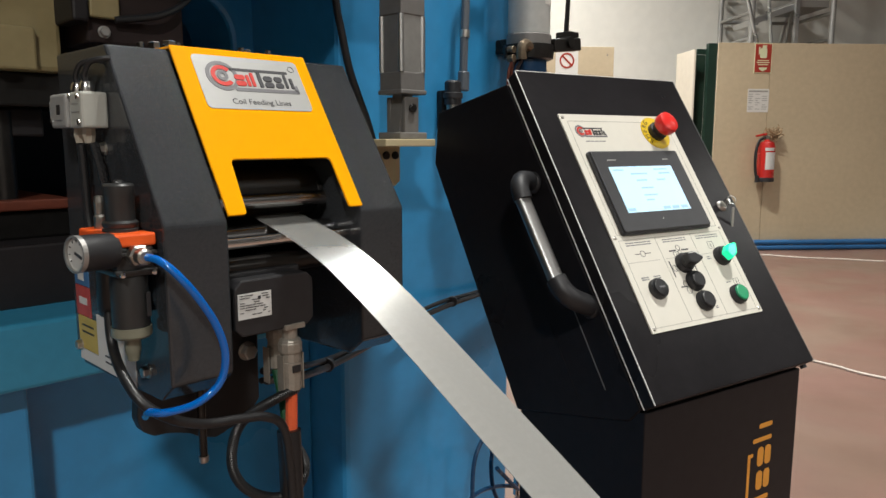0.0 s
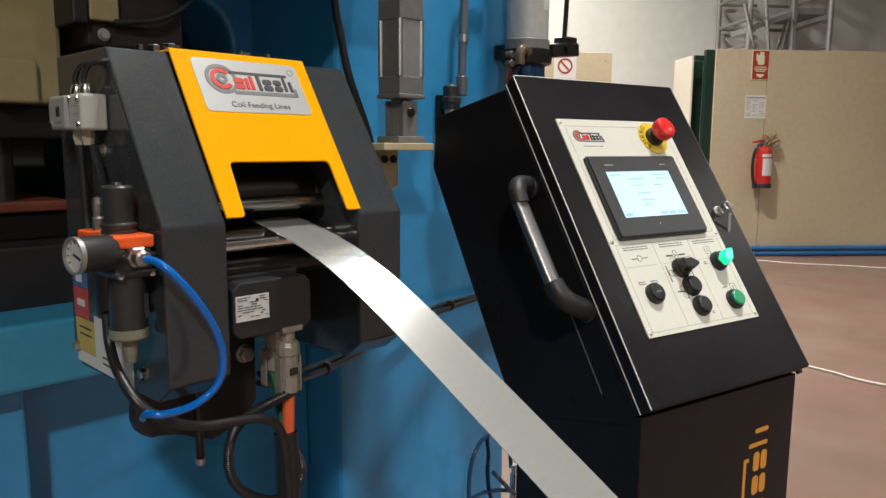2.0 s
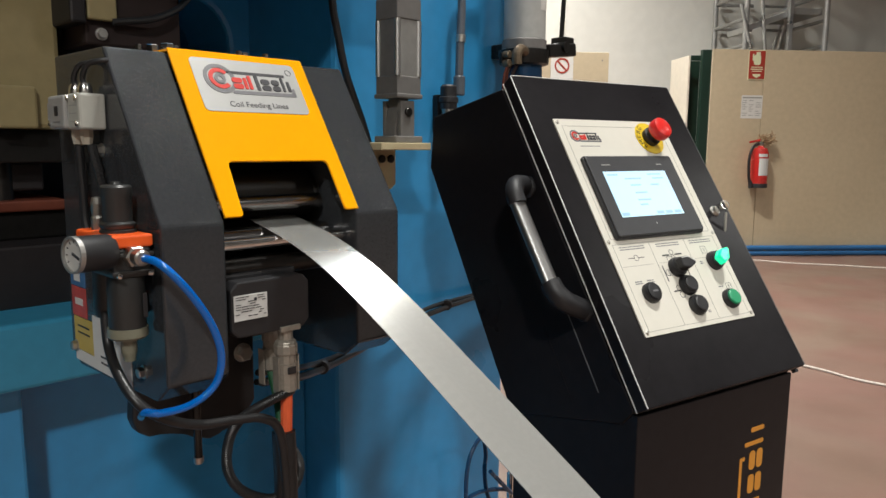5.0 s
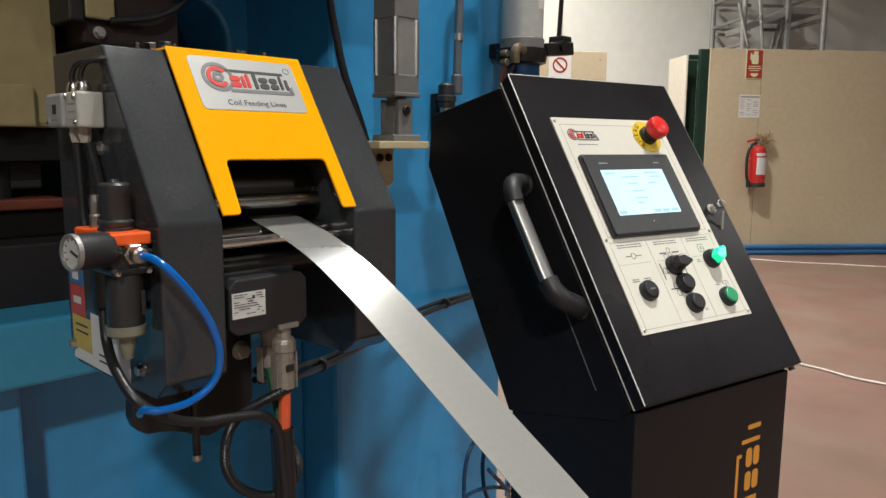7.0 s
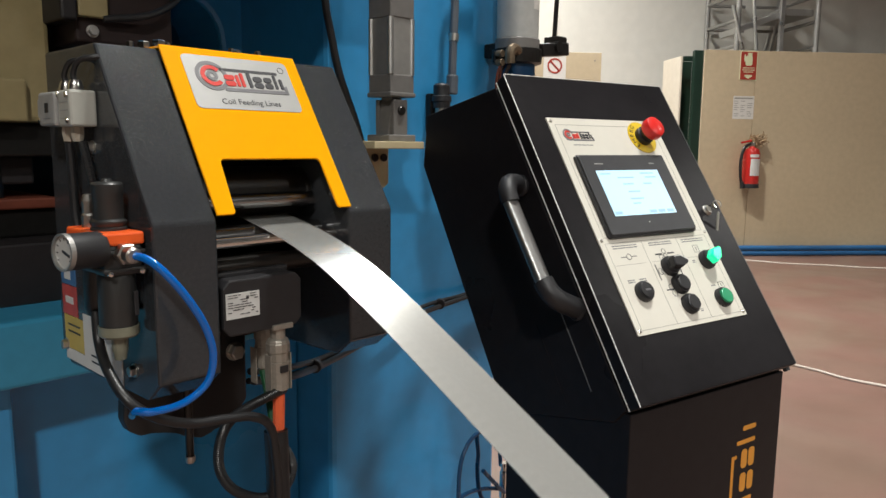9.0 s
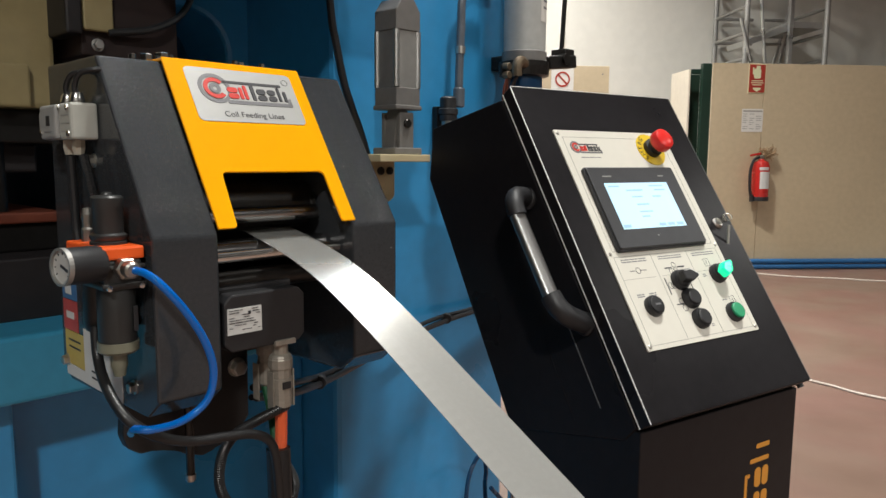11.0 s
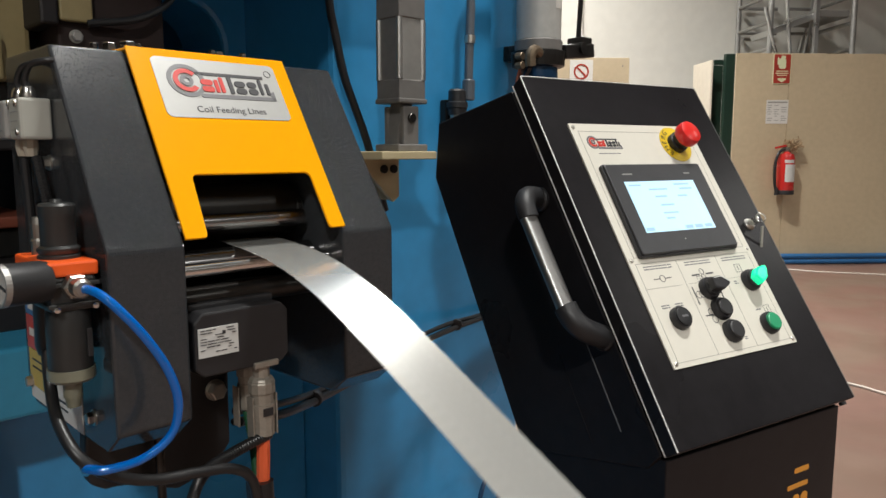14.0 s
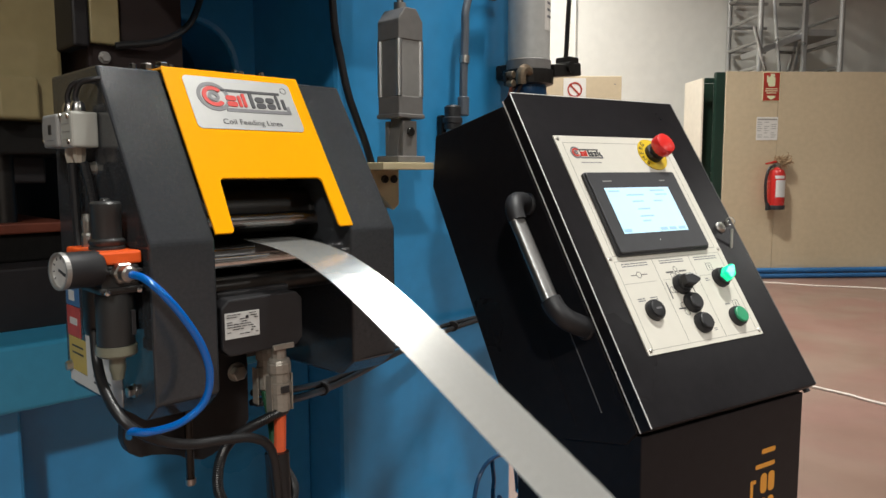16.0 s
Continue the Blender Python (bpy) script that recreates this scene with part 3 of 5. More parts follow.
    bars(0.053, -0.0485, 1, 0.04, 0.0014, seed=10)
    # touch panel
    hmi = part("touch_panel", prism(B(), rounded(0.0215, 0.2075, -0.203, -0.0705, 0.004), 0.002, 0.011, "z", 0.0015, FACE), BEZEL, t, "charcoal touch panel with a lit screen")
    part("bezel_rim", prism(B(), rounded(0.019, 0.2095, -0.2055, -0.0685, 0.005), 0.002, 0.0075, "z", 0.001, FACE), BEZEL_EDGE, hmi)
    scr = part("screen", box(B(), 0.0435, 0.178, -0.174, -0.0982, 0.011, 0.0114, 0, FACE), SCREEN, hmi, "bright pale blue lit screen")
    for u, v, w in ((0.06, -0.104, 0.022), (0.10, -0.111, 0.035), (0.15, -0.104, 0.03), (0.155, -0.111, 0.025), (0.1, -0.122, 0.022), (0.142, -0.122, 0.018), (0.105, -0.135, 0.025), (0.105, -0.147, 0.028), (0.1, -0.155, 0.016)):
        part("screen_mark", box(B(), u - w / 2, u + w / 2, v - 0.0012, v + 0.0012, 0.0114, 0.0116, 0, FACE), SCREEN_BLUE, hmi)
    for u in (0.053, 0.127, 0.146, 0.166):
        part("screen_mark", box(B(), u - 0.0075, u + 0.0075, -0.172, -0.167, 0.0114, 0.0116, 0, FACE), SCREEN_BLUE, hmi)
    for u, w in ((0.047, 0.018), (0.059, 0.004), (0.166, 0.012)):
        part("maker_bar", box(B(), u, u + w, -0.0875, -0.0855, 0.011, 0.0113, 0, FACE), MID_GREY, hmi)
    part("status_dot", box(B(), 0.108, 0.1095, -0.187, -0.1855, 0.011, 0.0113, 0, FACE), LABEL_WHITE, hmi)
    # emergency stop
    m = FACE @ pose(0.191, -0.0325, 0.002)
    es = part("emergency_stop", lathe(B(), [(0.0155, 0.0), (0.0155, 0.009), (0.0125, 0.01), (0.0135, 0.018)], m), BLACK_DULL, t, "red mushroom emergency stop on a yellow ring")
    part("yellow_ring", lathe(B(), [(0.029, 0.0), (0.029, 0.0012), (0.0155, 0.0014)], m, 40), YELLOW_PLASTIC, es)
    part("mushroom_head", lathe(B(), [(0.0125, 0.0165), (0.0165, 0.018), (0.0182, 0.021), (0.0182, 0.029), (0.0168, 0.0335), (0.0115, 0.036), (0, 0.0365)], m, 32), RED_PLASTIC, es, smooth=True)
    for i, ch in enumerate("EMERG"):
        a = radians(222 - i * 24)
        words("ring_letter", ch, 0.0115, INK, es, m @ pose(0.0228 * math.cos(a), 0.0228 * math.sin(a), 0.0016, 0, 0, math.degrees(a) - 90))

    def button(name, u, v, label, cap, kind):
        m = FACE @ pose(u, v, 0.002)
        b = part(name, lathe(B(), [(0.0148, 0), (0.0148, 0.006), (0.0135, 0.0085), (0.0122, 0.0085)], m, 28), BLACK_DULL, t, label, smooth=True)
        if kind == "push":
            part("cap", lathe(B(), [(0.0118, 0.006), (0.0118, 0.0115), (0.0105, 0.0125), (0, 0.0125)], m, 28), cap, b, smooth=True)
        elif kind == "flat":
            part("cap", lathe(B(), [(0.0118, 0.006), (0.0118, 0.0105), (0.0105, 0.0112), (0, 0.0112)], m, 28), cap, b, smooth=True)
            part("cap_mark", box(B(), -0.005, 0.005, -0.0012, 0.0012, 0.0112, 0.0116, 0, m), GREY_INK, b)
        else:
            r = m @ pose(0, 0, 0, 0, 0, kind)
            bm = lathe(B(), [(0.012, 0.006), (0.012, 0.013), (0, 0.013)], m, 28)
            part("knob_base", bm, BLACK_DULL, b)
            bm = prism(B(), [(-0.0115, -0.0075), (0.004, -0.0098), (0.0185, -0.0022), (0.0185, 0.0022), (0.004, 0.0098), (-0.0115, 0.0075)], 0.012, 0.0235, "z", 0.0022, r)
            part("knob", bm, cap, b)
            if cap is BLACK_DULL:
                bm = prism(B(), [(-0.0095, 0.0062), (0.004, 0.0085), (0.0165, 0.0018), (0.0165, 0.0006), (0.004, 0.0071), (-0.0095, 0.005)], 0.0235, 0.0239, "z", 0, r)
                part("pointer_line", bm, LABEL_WHITE, b)
        return b

    button("selector_switch", 0.1165, -0.2565, "black selector switch turned to the side", BLACK_DULL, -5)
    button("push_button", 0.1215, -0.2855, "black push button", BLACK_DULL, "push")
    button("push_button", 0.1235, -0.3165, "black push button", BLACK_DULL, "push")
    button("push_button", 0.0425, -0.2885, "black flush push button with a mark", BLACK_DULL, "flat")
    button("lit_selector", 0.2045, -0.2535, "illuminated green selector switch", GREEN_LIT, 35)
    button("start_button", 0.2005, -0.3155, "green push button", GREEN_PLASTIC, "push")
    # key lock
    m = FACE @ pose(0.2665, -0.169, 0.0)
    lk = part("key_lock", lathe(B(), [(0.009, 0), (0.009, 0.002), (0.0075, 0.0035), (0.0065, 0.006), (0, 0.006)], m, 20), NICKEL, t, "small chrome key lock with a hanging key", smooth=True)
    part("key", box(B(), -0.001, 0.001, -0.005, 0.005, 0.006, 0.018, 0.0005, m), CHROME, lk)
    part("key_ring", ring(B(), 0, 0, 0.006, 0.0074, -0.0006, 0.0006, m @ pose(0.003, 0.0, 0.02, 0, 90, 25)), CHROME, lk)
    p = m @ Vector((0.004, -0.008, 0.018))
    part("spare_key", box(B(), p.x - 0.0025, p.x + 0.0025, p.y - 0.001, p.y + 0.001, p.z - 0.042, p.z - 0.004, 0.0005), LIGHT_GREY, lk)
    # side handle
    top, low = Vector((-0.09, -0.0335, 1.032)), Vector((-0.09, -0.1065, 0.929))
    grip = Matrix.Translation(top) @ (low - top).to_track_quat("Z", "X").to_matrix().to_4x4()
    hd = part("handle", prism(B(), rounded(-0.0072, 0.0072, -0.0112, 0.0112, 0.0058), 0, (low - top).length, "z", 0, grip), ALU, t, "bent side handle with a flat satin aluminium grip", smooth=True)
    part("elbow", tube(B(), [(-0.044, -0.004, 1.05), (-0.06, -0.008, 1.056), (-0.079, -0.016, 1.056), (-0.089, -0.026, 1.046), (-0.09, -0.0345, 1.031)], 0.0132, 6, 12), BLACK_DULL, hd, smooth=True)
    part("elbow", tube(B(), [(-0.09, -0.1055, 0.931), (-0.088, -0.115, 0.919), (-0.078, -0.123, 0.907), (-0.06, -0.127, 0.898), (-0.044, -0.128, 0.892)], 0.0142, 6, 12), BLACK_DULL, hd, smooth=True)
    for y, z in ((-0.006, 1.052), (-0.126, 0.892)):
        part("mount", rod(B(), (-0.045, y, z), (-0.052, y, z), 0.016, 18, 0.002), BLACK_DULL, hd)
    # the seam's thin reflection is a grey strip, the second seam is plain
    bm = box(B(), -0.0464, -0.0425, -0.0007, 0.0007, -0.118, 0.0, 0, Matrix.Translation((0, -0.0929, 0.8838)) @ pose(0, 0, 0, -33.4))
    part("side_seam", bm, DULL_GLINT, t)
    bm = box(B(), -0.0462, -0.0425, 0.056, 0.0572, -0.118, 0.0, 0, Matrix.Translation((0, -0.0929, 0.8838)) @ pose(0, 0, 0, -33.4))
    part("side_seam", bm, BLACK_PAINT, t)
    # pedestal mark: plain shapes in orange running up the pedestal front
    R = Matrix.Translation((0.2155, -0.2235, 0.583)) @ pose(0, 0, 0, 90) @ pose(0, 0, 0, 0, 0, 90)
    s = R @ Matrix.Scale(2.05, 4)
    T = 0.0002
    mark = part("pedestal_mark", prism(B(), rounded(-0.1, 0.0385, 0.0135, 0.0165, 0.0012), 0, T, "z", 0, s), ORANGE_LOGO, t, "orange vinyl mark of plain shapes")
    for x0, x1, y0, y1 in ((0.0, 0.0035, -0.0105, 0.0125), (0.0355, 0.0385, 0.0105, 0.0135), (0.0455, 0.0487, -0.0105, 0.0115), (0.0555, 0.059, -0.0105, 0.005)):
        part("mark_block", prism(B(), rounded(x0, x1, y0, y1, 0.0012), 0, T, "z", 0, s), ORANGE_LOGO, mark)
    for cx in (0.016, 0.034):
        for y0, y1 in ((-0.0108, -0.0036), (-0.002, 0.0052)):
            part("mark_block", prism(B(), rounded(cx - 0.0072, cx + 0.0072, y0, y1, 0.003), 0, T, "z", 0, s), ORANGE_LOGO, mark)
    return t


console()

# ---- strip feeder ----
FM = Matrix.Translation((-0.607, 0.001, 1.208)) @ pose(0, 0, 0, 0, 0, 12.129)
SLOPE = radians(32.515)
# slope frame: u right, v up the sloping front, w out of it
SL = Matrix(((1, 0, 0, 0), (0, math.sin(SLOPE), -math.cos(SLOPE), 0), (0, math.cos(SLOPE), math.sin(SLOPE), 0), (0, 0, 0, 1)))


def feeder():
    t = thing("strip_feeder", FM, "servo roll feeder with grey hammertone housings and a yellow front cover", "roll feeder")
    side = [(0.139, 0.0), (0.0, 0.0), (-0.112, -0.176), (-0.112, -0.332), (-0.085, -0.353), (0.118, -0.358), (0.139, -0.34)]
    for n, x0, x1 in (("side_housing", 0.0, 0.0665), ("side_housing", 0.2355, 0.302)):
        part(n, prism(B(), side, x0, x1, "x", 0.0028), HAMMER, t, "grey hammertone side housing")
    part("back_plate", box(B(), 0.0665, 0.2355, 0.06, 0.135, -0.35, -0.003), DARK_STEEL, t)
    part("top_plate", box(B(), 0.0665, 0.2355, 0.004, 0.139, -0.012, -0.002), HAMMER, t)
    # yellow cover
    def arc(cx, cy, r, a0, a1, n=5):
        return [(cx + r * math.cos(radians(a0 + (a1 - a0) * i / n)), cy + r * math.sin(radians(a0 + (a1 - a0) * i / n))) for i in range(n + 1)]
    poly = [(0.0665, 0.003), (0.0665, -0.2045)]
    poly += arc(0.0835, -0.2005, 0.004, 270, 360)
    poly += [(0.0905, -0.146)] + arc(0.0965, -0.1455, 0.006, 180, 90)
    poly += arc(0.2125, -0.1455, 0.006, 90, 0) + arc(0.2225, -0.2005, 0.004, 180, 270) + [(0.2375, -0.2045), (0.2375, 0.003)]
    cover = part("front_cover", prism(B(), poly, 0.0015, 0.0045, "z", 0.0006, SL), YELLOW_PAINT, t, "glossy signal yellow front cover")
    part("cover_flange", box(B(), 0.0665, 0.2375, 0.0, 0.05, 0.0005, 0.0035, 0.0008), YELLOW_PAINT, cover)
    foil = part("name_plate", prism(B(), rounded(0.0865, 0.2205, -0.077, -0.007, 0.006), 0.0045, 0.0052, "z", 0, SL), SILVER_FOIL, cover, "silver name plate with a ring mark")
    logo(foil, SL @ pose(0.1545, -0.0375, 0.0053), 0.116, (GREY_INK, RED_INK, INK))
    words("tagline", "Coil Feeding Lines", 0.0102, INK, foil, SL @ pose(0.155, -0.0675, 0.0055))
    part("register_mark", ring(B(), 0.2105, -0.0185, 0.0036, 0.0042, 0.0052, 0.0055, SL), INK, foil)
    for x, y, r in ((0.061, 0.02, 0.0065), (0.079, 0.022, 0.0075), (0.178, 0.03, 0.0065), (0.166, 0.02, 0.004), (0.202, 0.02, 0.004), (0.05, 0.03, 0.004), (0.092, 0.03, 0.004)):
        part("bolt", hexhead(B(), pose(x, y, 0.0 if x < 0.0665 else 0.003), r, 0.008), CHROME, t)
    # rolls
    upper = part("upper_roll", lathe(B(), [(0.02, 0), (0.029, 0.002), (0.029, 0.163), (0.02, 0.165)], Matrix.Translation((0.069, -0.012, -0.155)) @ pose(0, 0, 0, 0, 90, 0), 40), DARK_STEEL, t, "dark upper feed roll", smooth=True)
    part("guide_shaft", rod(B(), (0.069, -0.052, -0.163), (0.2255, -0.052, -0.163), 0.0085, 24, 0.001), STEEL_ROLL, t, smooth=True)
    lower = part("lower_roll", lathe(B(), [(0.01, 0), (0.0135, 0.001), (0.0135, 0.163), (0.01, 0.164)], Matrix.Translation((0.069, -0.052, -0.2025)) @ pose(0, 0, 0, 0, 90, 0), 32), STEEL_ROLL, t, "ground steel lower roll", smooth=True)
    part("exit_shaft", rod(B(), (0.069, -0.085, -0.203), (0.234, -0.085, -0.203), 0.006, 20, 0.0008), CHROME, t, "thin chrome shaft below the strip", smooth=True)
    for z, r in ((-0.155, 0.014), (-0.2065, 0.009)):
        part("bearing_cap", rod(B(), (0.2335, -0.03, z), (0.226, -0.03, z), r, 18, 0.001), DARK_STEEL, t)
    part("pinch_cover", box(B(), 0.069, 0.233, 0.01, 0.05, -0.12, -0.03, 0.004), DARK_STEEL, t)
    part("roll_cradle", box(B(), 0.069, 0.233, -0.06, 0.05, -0.236, -0.222, 0.002), DARK_STEEL, t)
    part("cross_bar", rod(B(), (0.069, -0.07, -0.232), (0.2335, -0.07, -0.232), 0.011, 18), DARK_STEEL, t, smooth=True)
    # servo motor
    ch = 0.008
    mp = [(0.0745, -0.3 + ch), (0.0745 + ch, -0.3), (0.172 - ch, -0.3), (0.172, -0.3 + ch), (0.172, -0.24 - ch), (0.172 - ch, -0.24), (0.0745 + ch, -0.24), (0.0745, -0.24 - ch)]
    motor = part("servo_motor", prism(B(), mp, -0.104, 0.055, "y", 0.002), BLACK_DULL, t, "black servo motor with a rating label")
    part("motor_bell", box(B(), 0.078, 0.168, -0.085, 0.05, -0.243, -0.234, 0.003), BLACK_DULL, motor)
    lab = part("rating_label", box(B(), 0.0775, 0.117, -0.1052, -0.104, -0.281, -0.254), LABEL_WHITE, motor, "white printed rating label")
    rr = random.Random(4)
    for r in range(9):
        x = 0.0795
        bm = B()
        while x < 0.113:
            k = rr.uniform(0.003, 0.009)
            if rr.random() < (0.5 if r not in (2,) else 0.2):
                box(bm, x, min(x + k, 0.115), -0.1056, -0.1051, -0.2563 - r * 0.0026, -0.2555 - r * 0.0026)
            x += k + 0.001
        if len(bm.verts):
            part("text_bar", bm, INK, lab)
        else:
            bm.free()
    box_bm = box(B(), 0.101, 0.104, -0.1057, -0.1051, -0.2615, -0.258)
    part("mark", box_bm, INK, lab)
    # connectors and cables
    for x, y, z0, k in ((0.1455, -0.095, -0.3, 1.0), (0.152, -0.055, -0.3, 0.8)):
        m = pose(x, y, z0 + 0.004) @ Matrix.Diagonal((k, k, k, 1)) @ pose(0, 0, 0, 0, 0, 15)
        bm = lathe(B(), [(0.0085, 0), (0.0085, -0.017), (0.0115, -0.019), (0.0125, -0.021), (0.0125, -0.034), (0.0115, -0.0345), (0.0115, -0.044), (0.0128, -0.0445), (0.0128, -0.056), (0.0118, -0.0565), (0.0118, -0.076), (0.0075, -0.08)], m, 12)
        c = part("connector", bm, CONNECTOR, t, "dull zinc round motor connector")
        part("coupling_nut", lathe(B(), [(0.0126, -0.022), (0.0134, -0.0235), (0.0134, -0.0325), (0.0126, -0.034)], m, 12), CONNECTOR, c)
        part("flange", box(B(), -0.013, 0.013, -0.012, 0.012, -0.004, 0.002, 0.001, pose(x, y, z0 + 0.002)), CONNECTOR, c)
        for sx in (-0.0138, 0.0122):
            part("locking_lever", box(B(), sx, sx + 0.0016, -0.006, 0.006, -0.078, -0.036, 0.0005, pose(x, y, z0 + 0.004)), CONNECTOR, c)
        part("release_slot", box(B(), -0.006, 0.0045, -0.0136, -0.0115, -0.055, -0.047, 0.0006, pose(x, y, z0 + 0.004)), BLACK_DULL, c)
    part("orange_cable", tube(B(), [(0.1455, -0.095, -0.372), (0.144, -0.096, -0.4), (0.14, -0.1, -0.425), (0.135, -0.1, -0.46)], 0.0068), ORANGE_WIRE, t, "orange motor cable", smooth=True)
    part("green_cable", tube(B(), [(0.152, -0.055, -0.36), (0.147, -0.075, -0.39), (0.14, -0.092, -0.415), (0.1365, -0.102, -0.44)], 0.006), GREEN_WIRE, t, "green encoder cable", smooth=True)
    part("cable_sleeve", tube(B(), [(0.137, -0.1, -0.418), (0.136, -0.103, -0.45), (0.1365, -0.103, -0.52), (0.145, -0.09, -0.7), (0.18, -0.02, -0.95), (0.24, 0.06, -1.18)], 0.0135, 8, 12), BLACK_RUBBER, t, "black cable sleeve", smooth=True)
    part("bolt", hexhead(B(), pose(0.129, -0.03, -0.339, 90), 0.009, 0.009), NICKEL, t)
    # mounting bracket with jack screw
    br = [(0.001, -0.352), (-0.002, -0.388), (0.003, -0.402), (0.016, -0.411), (0.04, -0.41), (0.055, -0.415), (0.062, -0.424), (0.085, -0.433), (0.098, -0.43), (0.106, -0.423), (0.131, -0.416), (0.144, -0.4), (0.145, -0.302), (0.0745, -0.302), (0.068, -0.354)]
    part("mounting_bracket", prism(B(), br, -0.03, -0.012, "y", 0.003), BLACK_IRON, t, "black mounting bracket")
    part("jack_screw", rod(B(), (0.062, -0.045, -0.35), (0.062, -0.045, -0.448), 0.0045, 14), DARK_STEEL, t, "threaded jack screw", smooth=True)
    part("screw_foot", lathe(B(), [(0.0055, 0), (0.0055, -0.006), (0.004, -0.008)], pose(0.062, -0.045, -0.442), 14), NICKEL, t)
    for y, z in ((0.0151, -0.1048), (-0.0594, -0.3275), (0.122, -0.335)):
        part("bolt", hexhead(B(), pose(0.0, y, z, 0, -90), 0.0058, 0.006), NICKEL, t)
    # warning labels on the side
    for y0, y1, z0, z1, mt in ((0.086, 0.128, -0.262, -0.236, STICK_BLUE), (0.086, 0.128, -0.298, -0.263, STICK_RED), (0.07, 0.126, -0.338, -0.299, STICK_YELLOW), (-0.03, 0.07, -0.352, -0.29, LABEL_WHITE), (0.07, 0.126, -0.352, -0.339, LABEL_WHITE)):
        part("side_label", box(B(), -0.0008, 0.0004, y0, y1, z0, z1), mt, t)
    for y0, y1, z0, z1, mt in ((0.1, 0.118, -0.256, -0.244, LABEL_WHITE), (0.095, 0.118, -0.284, -0.276, LABEL_WHITE), (0.08, 0.115, -0.31, -0.308, INK), (0.08, 0.115, -0.318, -0.316, INK), (0.0, 0.05, -0.335, -0.333, INK), (0.01, 0.05, -0.342, -0.34, INK)):
        part("text_bar", box(B(), -0.0012, -0.0007, y0, y1, z0, z1), mt, t)
    # limit switch
    up = pose(0, 0, 0.003)
    sw = part("limit_switch", box(B(), -0.027, -0.0005, -0.002, 0.03, -0.087, -0.051, 0.0025, up), LIGHT_GREY, t, "light grey limit switch box with two cable glands")
    part("switch_cover", box(B(), -0.031, -0.004, 0.03, 0.075, -0.0865, -0.052, 0.003, up), MID_GREY, sw, "mid grey switch cover")
    part("switch_lid", box(B(), -0.028, -0.006, 0.075, 0.088, -0.082, -0.057, 0.003, up), MID_GREY, sw)
    for y in (0.012, 0.036):
        part("gland", lathe(B(), [(0.007, 0), (0.0075, 0.003), (0.0065, 0.008), (0.005, 0.011), (0, 0.012)], pose(-0.015, y, -0.0485), 16), CHROME, sw, smooth=True)
        part("gland_nut", lathe(B(), [(0.0062, 0), (0.0066, -0.008), (0.005, -0.016)], pose(-0.015, y + 0.002, -0.083), 8), BEIGE_PLASTIC, sw)
        part("signal_wire", tube(B(), [(-0.015, y, -0.04), (-0.0165, y, -0.031), (-0.0135, y - 0.008, -0.019), (-0.004, y - 0.018, -0.0155), (0.002, y - 0.02, -0.015)], 0.0028, 6, 8), BLACK_RUBBER, sw, smooth=True)
    for y, z in ((0.004, -0.056), (0.004, -0.081), (0.07, -0.08), (0.026, -0.055)):
        part("screw", lathe(B(), [(0.003, 0), (0.003, 0.0015), (0, 0.002)], pose(-0.0275 if y < 0.03 else -0.031, y, z + 0.003, 0, -90), 12), CHROME, sw)
    part("switch_window", box(B(), -0.0316, -0.0308, 0.045, 0.055, -0.07, -0.06, 0.0003), BLACK_DULL, sw)
    part("switch_mark", box(B(), -0.0314, -0.0308, 0.04, 0.06, -0.0765, -0.0755), GREY_INK, sw)
    for z in (-0.06, -0.068, -0.076):
        part("switch_groove", box(B(), -0.0275, -0.0268, 0.002, 0.024, z - 0.0004, z + 0.0004), MID_GREY, sw)
    part("drop_cable", tube(B(), [(-0.015, 0.038, -0.1), (-0.013, 0.04, -0.14), (-0.012, 0.04, -0.18), (-0.01, 0.03, -0.22)], 0.0045, 8, 10), BLACK_RUBBER, t, smooth=True)
    part("ribbed_conduit", tube(B(), [(-0.012, 0.01, -0.1), (-0.012, -0.006, -0.13), (-0.01, -0.012, -0.16), (-0.012, -0.02, -0.2)], 0.0042, 24, 8, 0.14), BLACK_RUBBER, t)
    return t



feeder()


